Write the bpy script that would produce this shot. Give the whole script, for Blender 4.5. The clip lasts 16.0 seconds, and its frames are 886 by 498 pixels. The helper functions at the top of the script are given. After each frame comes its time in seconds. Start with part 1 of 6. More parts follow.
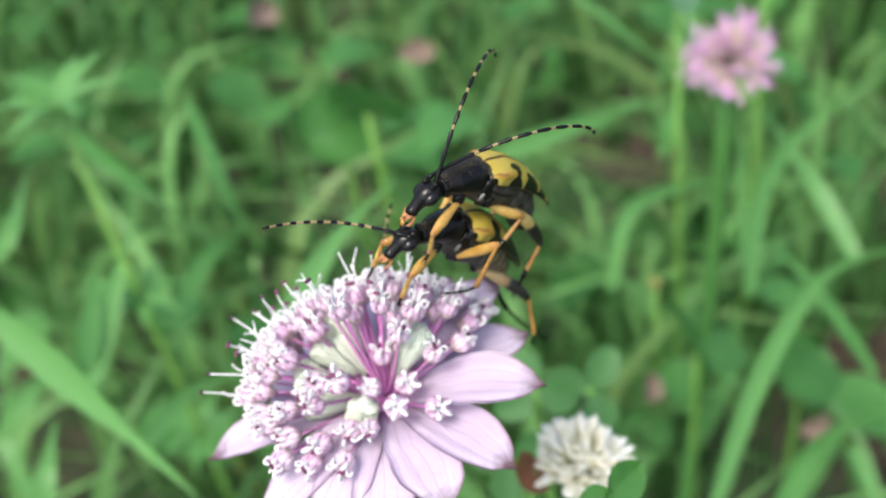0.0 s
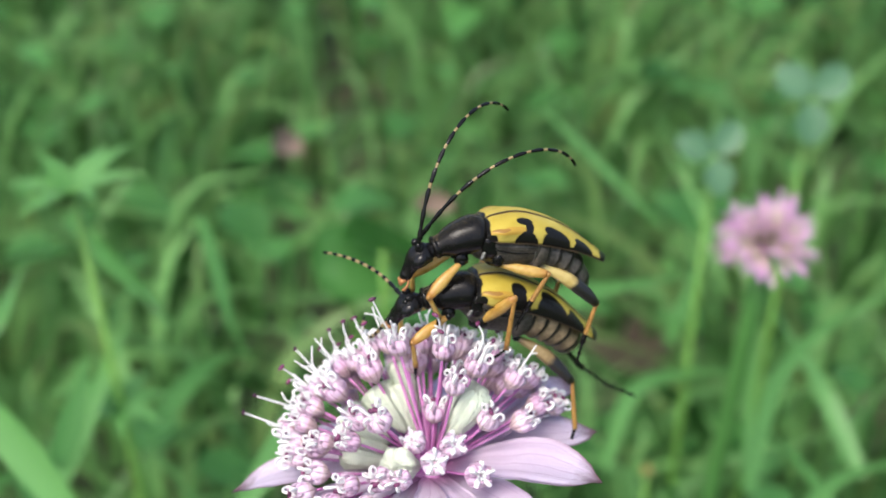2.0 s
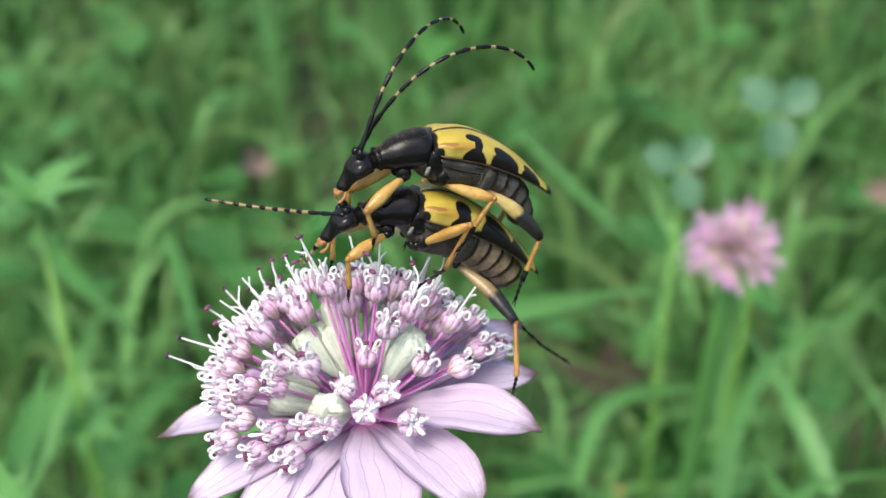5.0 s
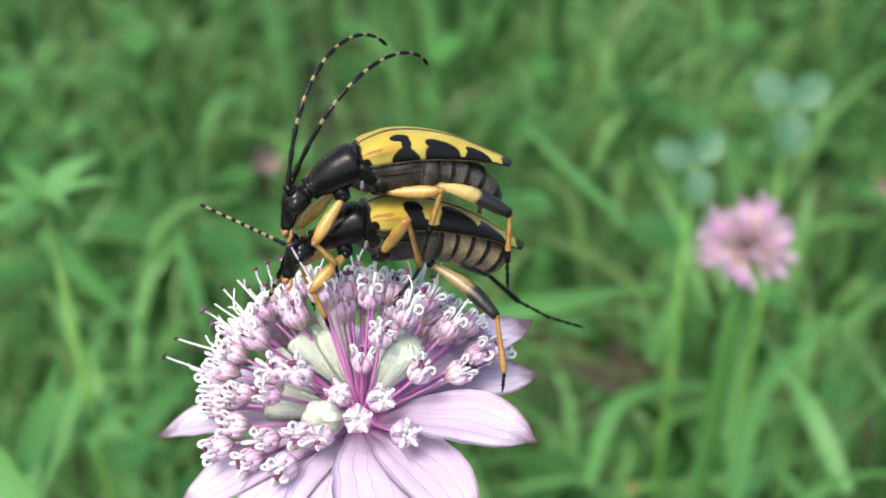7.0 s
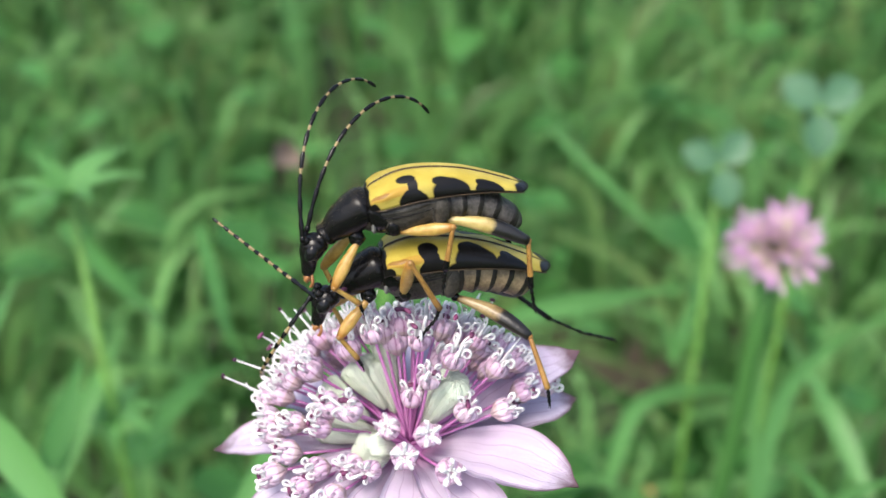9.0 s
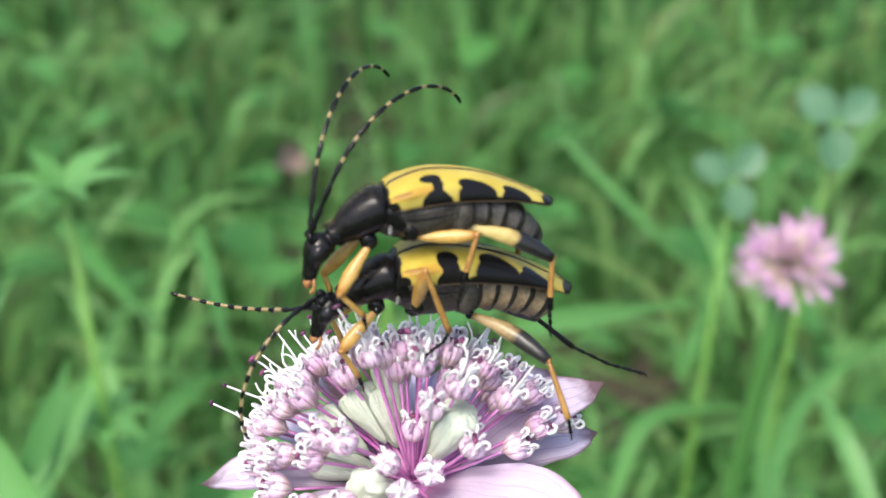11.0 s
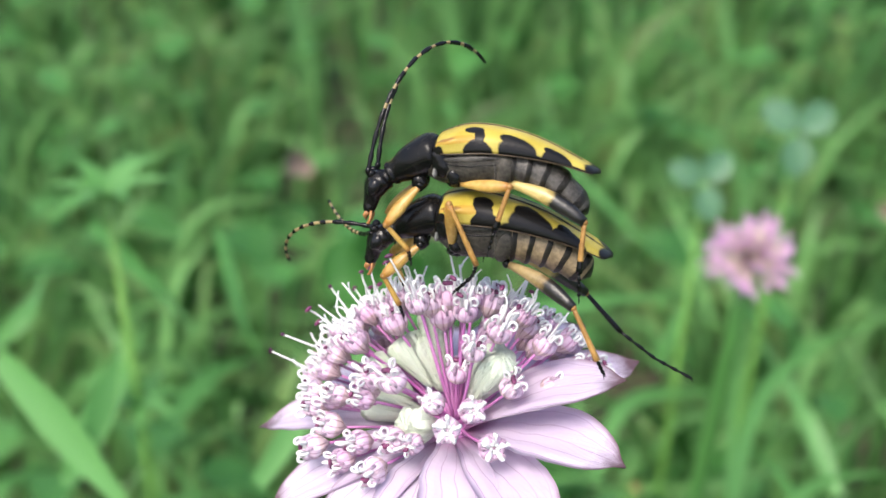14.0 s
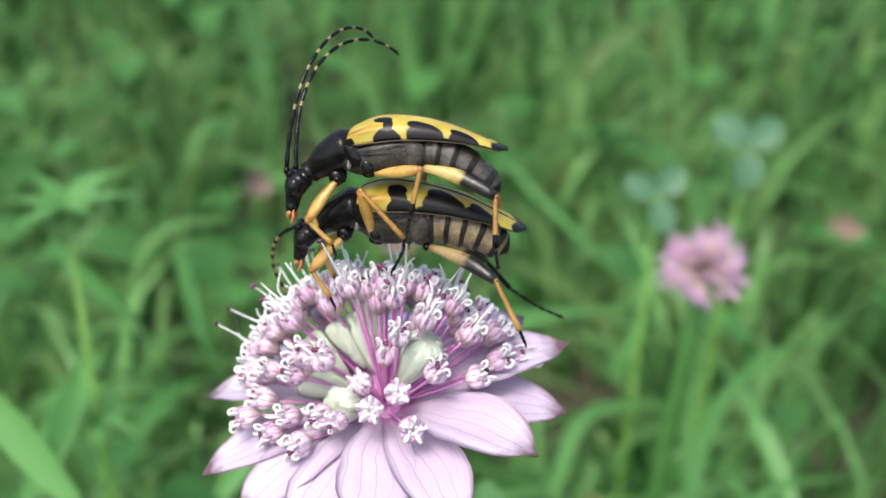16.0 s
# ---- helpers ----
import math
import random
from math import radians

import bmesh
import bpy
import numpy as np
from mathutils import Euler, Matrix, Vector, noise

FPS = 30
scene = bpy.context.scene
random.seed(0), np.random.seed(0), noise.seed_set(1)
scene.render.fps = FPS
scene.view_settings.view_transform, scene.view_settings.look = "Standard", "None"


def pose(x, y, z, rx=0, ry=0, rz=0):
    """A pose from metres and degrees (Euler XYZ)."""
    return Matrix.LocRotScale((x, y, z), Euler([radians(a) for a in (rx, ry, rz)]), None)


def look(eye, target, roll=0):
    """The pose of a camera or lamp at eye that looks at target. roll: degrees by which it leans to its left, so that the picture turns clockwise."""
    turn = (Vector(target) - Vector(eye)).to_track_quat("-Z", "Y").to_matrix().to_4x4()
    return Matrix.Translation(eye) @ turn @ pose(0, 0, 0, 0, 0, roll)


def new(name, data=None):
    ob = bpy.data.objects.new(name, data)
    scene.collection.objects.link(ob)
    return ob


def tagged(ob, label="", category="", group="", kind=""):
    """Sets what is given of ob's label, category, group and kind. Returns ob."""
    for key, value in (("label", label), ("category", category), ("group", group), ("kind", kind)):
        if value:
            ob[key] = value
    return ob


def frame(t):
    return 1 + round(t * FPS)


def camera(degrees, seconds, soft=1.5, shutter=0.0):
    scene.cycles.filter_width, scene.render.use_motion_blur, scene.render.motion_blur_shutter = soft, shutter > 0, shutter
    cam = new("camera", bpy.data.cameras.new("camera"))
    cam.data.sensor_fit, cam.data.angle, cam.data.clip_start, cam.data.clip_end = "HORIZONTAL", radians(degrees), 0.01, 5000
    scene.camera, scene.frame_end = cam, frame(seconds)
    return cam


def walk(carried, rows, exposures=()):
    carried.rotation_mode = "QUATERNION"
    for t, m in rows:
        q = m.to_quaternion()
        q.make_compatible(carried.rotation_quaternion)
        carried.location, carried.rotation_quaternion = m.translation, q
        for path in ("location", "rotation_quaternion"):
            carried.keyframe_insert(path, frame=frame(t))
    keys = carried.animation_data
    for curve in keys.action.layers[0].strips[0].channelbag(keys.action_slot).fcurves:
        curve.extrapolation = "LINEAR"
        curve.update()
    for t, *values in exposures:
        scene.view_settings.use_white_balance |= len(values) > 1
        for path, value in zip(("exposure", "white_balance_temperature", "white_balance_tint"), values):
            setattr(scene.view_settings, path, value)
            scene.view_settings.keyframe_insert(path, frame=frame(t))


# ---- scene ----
cam = camera(41.2, 16.0, 1.5)
cam.data.dof.use_dof = True
cam.data.dof.focus_distance = 0.0748
cam.data.dof.aperture_fstop = 35.0
PATH = [
    (0, 0.00594, -0.06332, 0.30632, 48.63, 5.27, -3.73),
    (0.5, 0.00462, -0.06221, 0.30004, 52.00, 5.13, -3.27),
    (1, 0.00675, -0.06539, 0.29913, 53.51, 5.03, -2.97),
    (1.5, 0.00247, -0.06368, 0.29830, 55.06, 1.73, -1.68),
    (2, -0.00066, -0.06091, 0.29761, 57.34, -1.81, 0.19),
    (2.5, 0.00062, -0.06197, 0.29306, 59.40, -2.06, 0.55),
    (3, 0.00071, -0.06302, 0.29082, 60.71, -2.67, 0.42),
    (3.5, 0.00294, -0.06495, 0.29179, 60.31, -2.23, -0.09),
    (4, 0.00240, -0.06339, 0.29251, 59.40, -2.35, -0.58),
    (6.5, 0.00120, -0.06175, 0.29345, 59.12, -2.27, -0.79),
    (7, 0.00089, -0.06139, 0.29223, 59.14, -1.87, -0.58),
    (7.5, -0.00030, -0.06091, 0.29181, 59.01, -1.87, -0.50),
    (8, -0.00172, -0.06035, 0.29123, 58.94, -1.82, -0.25),
    (10.5, -0.00049, -0.05906, 0.29213, 59.17, -3.16, 1.22),
    (11, -0.00006, -0.05535, 0.28887, 59.29, -3.20, 1.46),
    (11.5, 0.00061, -0.05421, 0.28828, 59.16, -3.43, 1.58),
    (12, -0.00208, -0.07844, 0.30000, 59.64, -3.71, 0.97),
    (12.5, -0.00074, -0.07952, 0.30390, 59.35, -3.65, 0.86),
    (13, -0.00355, -0.07870, 0.30281, 59.42, -3.62, 0.69),
    (13.5, -0.00295, -0.07732, 0.30115, 59.40, -3.37, 0.74),
    (14, -0.00271, -0.07644, 0.29912, 59.63, -3.46, 0.86),
    (14.5, -0.00301, -0.07670, 0.29835, 59.94, -3.45, 0.54),
    (15, -0.00438, -0.07428, 0.29929, 60.01, -3.66, -0.07),
    (15.5, -0.00462, -0.07782, 0.29932, 60.65, -3.94, -0.84),
    (16, -0.00308, -0.07958, 0.29896, 60.88, -4.09, -1.19),
]
walk(cam, [(t, pose(*p)) for t, *p in PATH], exposures=((0.0, 0.90), (1.5, 0.84), (2.0, 0.78), (3.5, 0.84), (4.0, 0.75), (6.5, 0.88), (8.0, 0.87), (10.5, 0.88), (11.0, 0.99), (12.0, 1.11), (12.5, 0.98), (13.5, 0.97), (14.5, 0.88), (15.0, 0.80), (16.0, 0.79)))

# ---------------- world and light: a bright, softly clouded day ----------------
world = bpy.data.worlds.new("sky")
scene.world = world
world.use_nodes = True
_wt = world.node_tree
_sky = _wt.nodes.new("ShaderNodeTexSky")
_sky.sky_type = 'NISHITA'
_sky.sun_disc = False
_sky.sun_elevation = radians(58)
_sky.sun_rotation = radians(215)
_sky.air_density, _sky.dust_density, _sky.ozone_density = 1.0, 4.0, 1.0
_bg = _wt.nodes["Background"]
_wt.links.new(_sky.outputs[0], _bg.inputs[0])
_bg.inputs[1].default_value = 0.15
sun = new("sun", bpy.data.lights.new("sun", 'SUN'))
sun.data.energy = 1.5
sun.data.angle = radians(25)
sun.data.color = (1.0, 0.95, 0.88)
sun.matrix_world = look((-0.6, -0.9, 1.75), (0, 0, 0))

MM = 0.001
H0 = 0.24   # height of the flower's heart over the ground


# ---------------- materials ----------------
def nodes_of(name):
    m = bpy.data.materials.new(name)
    m.use_nodes = True
    return m, m.node_tree, m.node_tree.nodes["Principled BSDF"]


def mixed(nt, fac, a, b):
    n = nt.nodes.new("ShaderNodeMix")
    n.data_type = 'RGBA'
    for s, v in ((0, fac), (6, a), (7, b)):
        if hasattr(v, "is_output"):
            nt.links.new(v, n.inputs[s])
        else:
            n.inputs[s].default_value = (*v, 1) if isinstance(v, tuple) else v
    return n.outputs[2]


def ramp(nt, src, a, b):
    n = nt.nodes.new("ShaderNodeMapRange")
    n.inputs[1].default_value, n.inputs[2].default_value = a, b
    nt.links.new(src, n.inputs[0])
    return n.outputs[0]


def calc(nt, op, a, b=0.0, c=0.0):
    n = nt.nodes.new("ShaderNodeMath")
    n.operation = op
    for s, v in zip(n.inputs, (a, b, c)):
        if hasattr(v, "is_output"):
            nt.links.new(v, s)
        else:
            s.default_value = v
    return n.outputs[0]


def grain(nt, scale, detail=3.0, coord="Object", stretch=None):
    t = nt.nodes.new("ShaderNodeTexCoord")
    n = nt.nodes.new("ShaderNodeTexNoise")
    n.inputs["Scale"].default_value, n.inputs["Detail"].default_value = scale, detail
    src = t.outputs[coord]
    if stretch:
        mp = nt.nodes.new("ShaderNodeMapping")
        mp.inputs["Scale"].default_value = stretch
        nt.links.new(src, mp.inputs[0])
        src = mp.outputs[0]
    nt.links.new(src, n.inputs["Vector"])
    return n.outputs["Fac"]


def bumped(nt, bsdf, height, strength, distance):
    b = nt.nodes.new("ShaderNodeBump")
    b.inputs["Strength"].default_value, b.inputs["Distance"].default_value = strength, distance
    nt.links.new(height, b.inputs["Height"])
    nt.links.new(b.outputs[0], bsdf.inputs["Normal"])


def skin(name, dark, light, rough=0.5, fine=2500.0, coarse=300.0, bump=0.25, subsurface=0.0, coat=0.0, vary=0.0, spec=0.5):
    """A surface of two tones at two scales, with fine relief."""
    m, nt, b = nodes_of(name)
    g1, g2 = grain(nt, fine), grain(nt, coarse, 2.0)
    f = calc(nt, 'ADD', calc(nt, 'MULTIPLY', ramp(nt, g1, 0.3, 0.7), 0.4), calc(nt, 'MULTIPLY', ramp(nt, g2, 0.3, 0.7), 0.6))
    if vary:
        oi = nt.nodes.new("ShaderNodeObjectInfo")
        f = calc(nt, 'ADD', calc(nt, 'MULTIPLY', f, 1 - vary), calc(nt, 'MULTIPLY', oi.outputs["Random"], vary))
    nt.links.new(mixed(nt, f, dark, light), b.inputs["Base Color"])
    b.inputs["Roughness"].default_value = rough
    b.inputs["Specular IOR Level"].default_value = spec
    b.inputs["Coat Weight"].default_value = coat
    b.inputs["Coat Roughness"].default_value = 0.15
    if subsurface:
        b.inputs["Subsurface Weight"].default_value = subsurface
        b.inputs["Subsurface Radius"].default_value = (0.0008, 0.0006, 0.0006)
        b.inputs["Subsurface Scale"].default_value = 1.0
    bumped(nt, b, g1, bump, 0.00006)
    return m


def uv_of(nt):
    t = nt.nodes.new("ShaderNodeTexCoord")
    s = nt.nodes.new("ShaderNodeSeparateXYZ")
    nt.links.new(t.outputs["UV"], s.inputs[0])
    return s.outputs[0], s.outputs[1]


def leafy(name, dark, light, rough=0.45, translucent=0.3, islands=True, rib=0.0):
    """Grass and leaves: a tone of its own for each blade, darker along the ribs, light through it."""
    m, nt, b = nodes_of(name)
    if islands:
        g = nt.nodes.new("ShaderNodeNewGeometry").outputs["Random Per Island"]
    else:
        g = nt.nodes.new("ShaderNodeObjectInfo").outputs["Random"]
    n = grain(nt, 60.0, 3.0)
    f = calc(nt, 'ADD', calc(nt, 'MULTIPLY', g, 0.65), calc(nt, 'MULTIPLY', n, 0.35))
    if islands:
        f = ramp(nt, f, 0.17, 0.84)
    col = mixed(nt, f, dark, light)
    if islands and name.startswith("grass"):
        dry = calc(nt, 'MULTIPLY', ramp(nt, calc(nt, 'FRACT', calc(nt, 'MULTIPLY', g, 17.0)), 0.78, 0.95), 0.65)
        col = mixed(nt, dry, col, (0.24, 0.32, 0.11))
    if rib:
        u, v = uv_of(nt)
        r = calc(nt, 'MULTIPLY', calc(nt, 'PINGPONG', calc(nt, 'MULTIPLY', v, 6.0), 0.5), 2 * rib)
        col = mixed(nt, r, col, tuple(0.55 * c for c in dark))
    nt.links.new(col, b.inputs["Base Color"])
    b.inputs["Roughness"].default_value = rough
    t = nt.nodes.new("ShaderNodeBsdfTranslucent")
    nt.links.new(col, t.inputs[0])
    mx = nt.nodes.new("ShaderNodeMixShader")
    mx.inputs[0].default_value = translucent
    nt.links.new(b.outputs[0], mx.inputs[1])
    nt.links.new(t.outputs[0], mx.inputs[2])
    nt.links.new(mx.outputs[0], nt.nodes["Material Output"].inputs[0])
    bumped(nt, b, n, 0.2, 0.0004)
    return m


def bract_material():
    """Pink bract: pale base, purple veins that run lengthwise, a brownish-purple tip and edge."""
    m, nt, b = nodes_of("bract_pink")
    u, v = uv_of(nt)
    n1, n2 = grain(nt, 900.0), grain(nt, 140.0, 2.0)
    base = mixed(nt, ramp(nt, n2, 0.3, 0.7), (0.645, 0.520, 0.690), (0.765, 0.675, 0.805))
    base = mixed(nt, calc(nt, 'MULTIPLY', ramp(nt, u, 0.45, 0.0), 0.55), base, (0.80, 0.72, 0.82))
    base = mixed(nt, calc(nt, 'MULTIPLY', ramp(nt, u, 0.22, 0.04), 0.85), base, (0.50, 0.16, 0.42))
    # veins: lines that run together at both ends, with finer side veins that branch off towards the tip
    half = calc(nt, 'ABSOLUTE', calc(nt, 'SUBTRACT', v, 0.5))
    spread = calc(nt, 'MULTIPLY', calc(nt, 'SUBTRACT', v, 0.5), 5.0)
    wob = calc(nt, 'MULTIPLY', calc(nt, 'SUBTRACT', grain(nt, 320.0, 2.0), 0.5), 0.8)
    line = calc(nt, 'PINGPONG', calc(nt, 'ADD', spread, wob), 0.5)
    vein = ramp(nt, line, 0.052, 0.010)
    vein = calc(nt, 'MULTIPLY', vein, calc(nt, 'MULTIPLY', ramp(nt, n2, 0.3, 0.65), 0.66))
    branch = calc(nt, 'PINGPONG', calc(nt, 'SUBTRACT', calc(nt, 'MULTIPLY', half, 14.0), calc(nt, 'ADD', calc(nt, 'MULTIPLY', u, 9.0), wob)), 0.5)
    twig = calc(nt, 'MULTIPLY', ramp(nt, branch, 0.06, 0.02), calc(nt, 'MULTIPLY', ramp(nt, u, 0.55, 0.9), 0.45))
    col = mixed(nt, calc(nt, 'MAXIMUM', vein, twig), base, (0.30, 0.13, 0.30))
    edge = ramp(nt, half, 0.42, 0.49)
    tip = calc(nt, 'MULTIPLY', ramp(nt, calc(nt, 'ADD', u, calc(nt, 'MULTIPLY', n1, 0.16)), 0.925, 1.035), 0.94)
    col = mixed(nt, calc(nt, 'MULTIPLY', edge, calc(nt, 'MULTIPLY', ramp(nt, u, 0.5, 0.85), 0.8)), col, (0.22, 0.085, 0.16))
    col = mixed(nt, tip, col, (0.13, 0.06, 0.075))
    nt.links.new(col, b.inputs["Base Color"])
    b.inputs["Roughness"].default_value = 0.5
    bumped(nt, b, calc(nt, 'ADD', calc(nt, 'MULTIPLY', line, 0.5), n1), 0.5, 0.0002)
    t = nt.nodes.new("ShaderNodeBsdfTranslucent")
    nt.links.new(col, t.inputs[0])
    mx = nt.nodes.new("ShaderNodeMixShader")
    mx.inputs[0].default_value = 0.3
    nt.links.new(b.outputs[0], mx.inputs[1])
    nt.links.new(t.outputs[0], mx.inputs[2])
    nt.links.new(mx.outputs[0], nt.nodes["Material Output"].inputs[0])
    return m


def ovary_material():
    """Pale green, ribbed ovary."""
    m, nt, b = nodes_of("ovary_pale_green")
    u, v = uv_of(nt)
    rib = calc(nt, 'PINGPONG', calc(nt, 'MULTIPLY', v, 12.0), 0.5)
    n = grain(nt, 1500.0)
    col = mixed(nt, ramp(nt, calc(nt, 'ADD', rib, calc(nt, 'MULTIPLY', n, 0.25)), 0.08, 0.17), (0.42, 0.55, 0.34), (0.76, 0.85, 0.68))
    col = mixed(nt, calc(nt, 'MULTIPLY', n, 0.3), col, (0.60, 0.68, 0.55))
    nt.links.new(col, b.inputs["Base Color"])
    b.inputs["Roughness"].default_value = 0.5
    crimp = grain(nt, 900.0, 4.0, "UV", (0.02, 0.12, 1.0))
    bumped(nt, b, calc(nt, 'ADD', calc(nt, 'ADD', rib, n), crimp), 0.9, 0.00022)
    return m


def calyx_material(name, dark, light, streak):
    """Rose calyx with lengthwise dark streaks and blotches, each floret a little different."""
    m, nt, b = nodes_of(name)
    u, v = uv_of(nt)
    n1, n2 = grain(nt, 2600.0), grain(nt, 900.0)
    own = nt.nodes.new("ShaderNodeObjectInfo").outputs["Random"]
    col = mixed(nt, calc(nt, 'ADD', calc(nt, 'MULTIPLY', ramp(nt, n2, 0.3, 0.7), 0.55), calc(nt, 'MULTIPLY', own, 0.45)), dark, light)
    line = calc(nt, 'PINGPONG', calc(nt, 'ADD', calc(nt, 'MULTIPLY', v, 10.0), calc(nt, 'MULTIPLY', n2, 0.4)), 0.5)
    col = mixed(nt, calc(nt, 'MULTIPLY', ramp(nt, line, 0.16, 0.02), calc(nt, 'MULTIPLY', ramp(nt, n1, 0.3, 0.6), 0.85)), col, streak)
    nt.links.new(col, b.inputs["Base Color"])
    b.inputs["Roughness"].default_value = 0.5
    b.inputs["Subsurface Weight"].default_value = 0.12
    b.inputs["Subsurface Radius"].default_value = (0.0008, 0.0006, 0.0006)
    bumped(nt, b, calc(nt, 'ADD', calc(nt, 'MULTIPLY', line, 1.5), n1), 0.7, 0.00012)
    return m


def elytron_material(name, blots):
    """Yellow wing case with black spots, bands and tip; u runs from the shoulder back, v from the seam down to the edge."""
    m, nt, b = nodes_of(name)
    u, v = uv_of(nt)
    uu = calc(nt, 'ADD', u, calc(nt, 'MULTIPLY', calc(nt, 'SUBTRACT', grain(nt, 900.0, 2.0), 0.5), 0.05))
    vv = calc(nt, 'ADD', v, calc(nt, 'MULTIPLY', calc(nt, 'SUBTRACT', grain(nt, 1300.0, 2.0), 0.5), 0.07))

    def blot(u0, v0, ru, rv, slant=0.0):
        c = calc(nt, 'DIVIDE', calc(nt, 'SUBTRACT', vv, v0), rv)
        a = calc(nt, 'DIVIDE', calc(nt, 'SUBTRACT', calc(nt, 'SUBTRACT', uu, u0), calc(nt, 'MULTIPLY', c, slant)), ru)
        d = calc(nt, 'ADD', calc(nt, 'MULTIPLY', a, a), calc(nt, 'MULTIPLY', c, c))
        return ramp(nt, d, 1.10, 0.90)
    mask = None
    for args in blots:
        k = blot(*args)
        mask = k if mask is None else calc(nt, 'MAXIMUM', mask, k)
    for args in ((-0.02, 0.5, 0.042, 3.0), (0.0, 1.0, 0.06, 0.28)):
        mask = calc(nt, 'MAXIMUM', mask, blot(*args))
    fine = grain(nt, 5200.0, 2.0)
    yellow = mixed(nt, ramp(nt, grain(nt, 500.0), 0.3, 0.7), (0.38, 0.285, 0.035), (0.51, 0.41, 0.075))
    yellow = mixed(nt, calc(nt, 'MULTIPLY', ramp(nt, v, 0.62, 0.85), 0.35), yellow, (0.40, 0.33, 0.10))
    yellow = mixed(nt, calc(nt, 'MULTIPLY', blot(0.14, 0.66, 0.13, 0.13, -0.02), 0.55), yellow, (0.42, 0.20, 0.03))
    yellow = mixed(nt, calc(nt, 'MULTIPLY', blot(0.08, 0.62, 0.055, 0.07), 0.7), yellow, (0.20, 0.09, 0.03))
    yellow = mixed(nt, ramp(nt, v, 0.05, 0.0), yellow, (0.20, 0.12, 0.03))
    nt.links.new(mixed(nt, mask, yellow, (0.006, 0.0055, 0.0055)), b.inputs["Base Color"])
    b.inputs["Roughness"].default_value = 0.36
    b.inputs["Specular IOR Level"].default_value = 0.22
    b.inputs["Coat Weight"].default_value = 0.14
    b.inputs["Coat Roughness"].default_value = 0.12
    bumped(nt, b, calc(nt, 'ADD', fine, calc(nt, 'MULTIPLY', grain(nt, 700.0, 2.0), 0.6)), 0.5, 0.00005)
    return m


def pronotum_material():
    """Black with golden-brown down along the back; v runs round the body."""
    m, nt, b = nodes_of("pronotum_black_downy")
    u, v = uv_of(nt)
    n1, n2 = grain(nt, 7500.0, 3.0), grain(nt, 900.0)
    back = ramp(nt, calc(nt, 'ABSOLUTE', calc(nt, 'SUBTRACT', v, 0.25)), 0.085, 0.0)
    down = calc(nt, 'MULTIPLY', calc(nt, 'MULTIPLY', back, 0.3), ramp(nt, n1, 0.35, 0.7))
    col = mixed(nt, ramp(nt, n2, 0.3, 0.7), (0.003, 0.003, 0.0035), (0.009, 0.0085, 0.0085))
    nt.links.new(mixed(nt, down, col, (0.10, 0.085, 0.035)), b.inputs["Base Color"])
    b.inputs["Roughness"].default_value = 0.24
    b.inputs["Specular IOR Level"].default_value = 0.22
    bumped(nt, b, n1, 0.3, 0.00003)
    return m


def leg_material(name, dark, light, joint):
    """Horny yellow limb, blotched, browner where it meets the joints; u runs along the limb."""
    m, nt, b = nodes_of(name)
    u, v = uv_of(nt)
    n1, n2 = grain(nt, 3800.0), grain(nt, 700.0, 2.0)
    col = mixed(nt, calc(nt, 'ADD', calc(nt, 'MULTIPLY', ramp(nt, n1, 0.3, 0.7), 0.35), calc(nt, 'MULTIPLY', ramp(nt, n2, 0.3, 0.7), 0.65)), dark, light)
    knee = calc(nt, 'MAXIMUM', ramp(nt, u, 0.80, 0.98), ramp(nt, u, 0.14, 0.0))
    col = mixed(nt, calc(nt, 'MULTIPLY', knee, calc(nt, 'ADD', calc(nt, 'MULTIPLY', n2, 0.6), 0.35)), col, joint)
    nt.links.new(col, b.inputs["Base Color"])
    b.inputs["Roughness"].default_value = 0.36
    b.inputs["Coat Weight"].default_value = 0.15
    b.inputs["Coat Roughness"].default_value = 0.2
    b.inputs["Subsurface Weight"].default_value = 0.1
    b.inputs["Subsurface Radius"].default_value = (0.0006, 0.0004, 0.0002)
    bumped(nt, b, calc(nt, 'ADD', n1, n2), 0.5, 0.00007)
    return m


def two_tone(name, dark, light, end):
    """Thigh that turns from yellow to black halfway, with an uneven border; u runs along the limb."""
    m = leg_material(name, dark, light, end)
    nt = m.node_tree
    b = nt.nodes["Principled BSDF"]
    src = b.inputs["Base Color"].links[0].from_socket
    u, v = uv_of(nt)
    edge = calc(nt, 'ADD', u, calc(nt, 'MULTIPLY', calc(nt, 'SUBTRACT', grain(nt, 1300.0, 3.0), 0.5), 0.22))
    nt.links.new(mixed(nt, ramp(nt, edge, 0.49, 0.58), src, end), b.inputs["Base Color"])
    return m


PRONOTUM = pronotum_material()
BLACK = skin("chitin_black", (0.003, 0.003, 0.0035), (0.010, 0.0095, 0.0095), 0.17, 4200.0, 900.0, 0.35, coat=0.0, spec=0.25)
SOOT = skin("chitin_velvet_grey", (0.004, 0.0036, 0.0032), (0.085, 0.076, 0.062), 0.42, 5200.0, 1100.0, 1.0, spec=0.25)
ASH = skin("abdomen_grey", (0.004, 0.0038, 0.0036), (0.11, 0.10, 0.088), 0.36, 5000.0, 1100.0, 0.9, spec=0.3)
DUSK = skin("abdomen_dark_joint", (0.003, 0.0028, 0.0026), (0.030, 0.026, 0.021), 0.38, 5000.0, 1000.0, 0.8, spec=0.25)
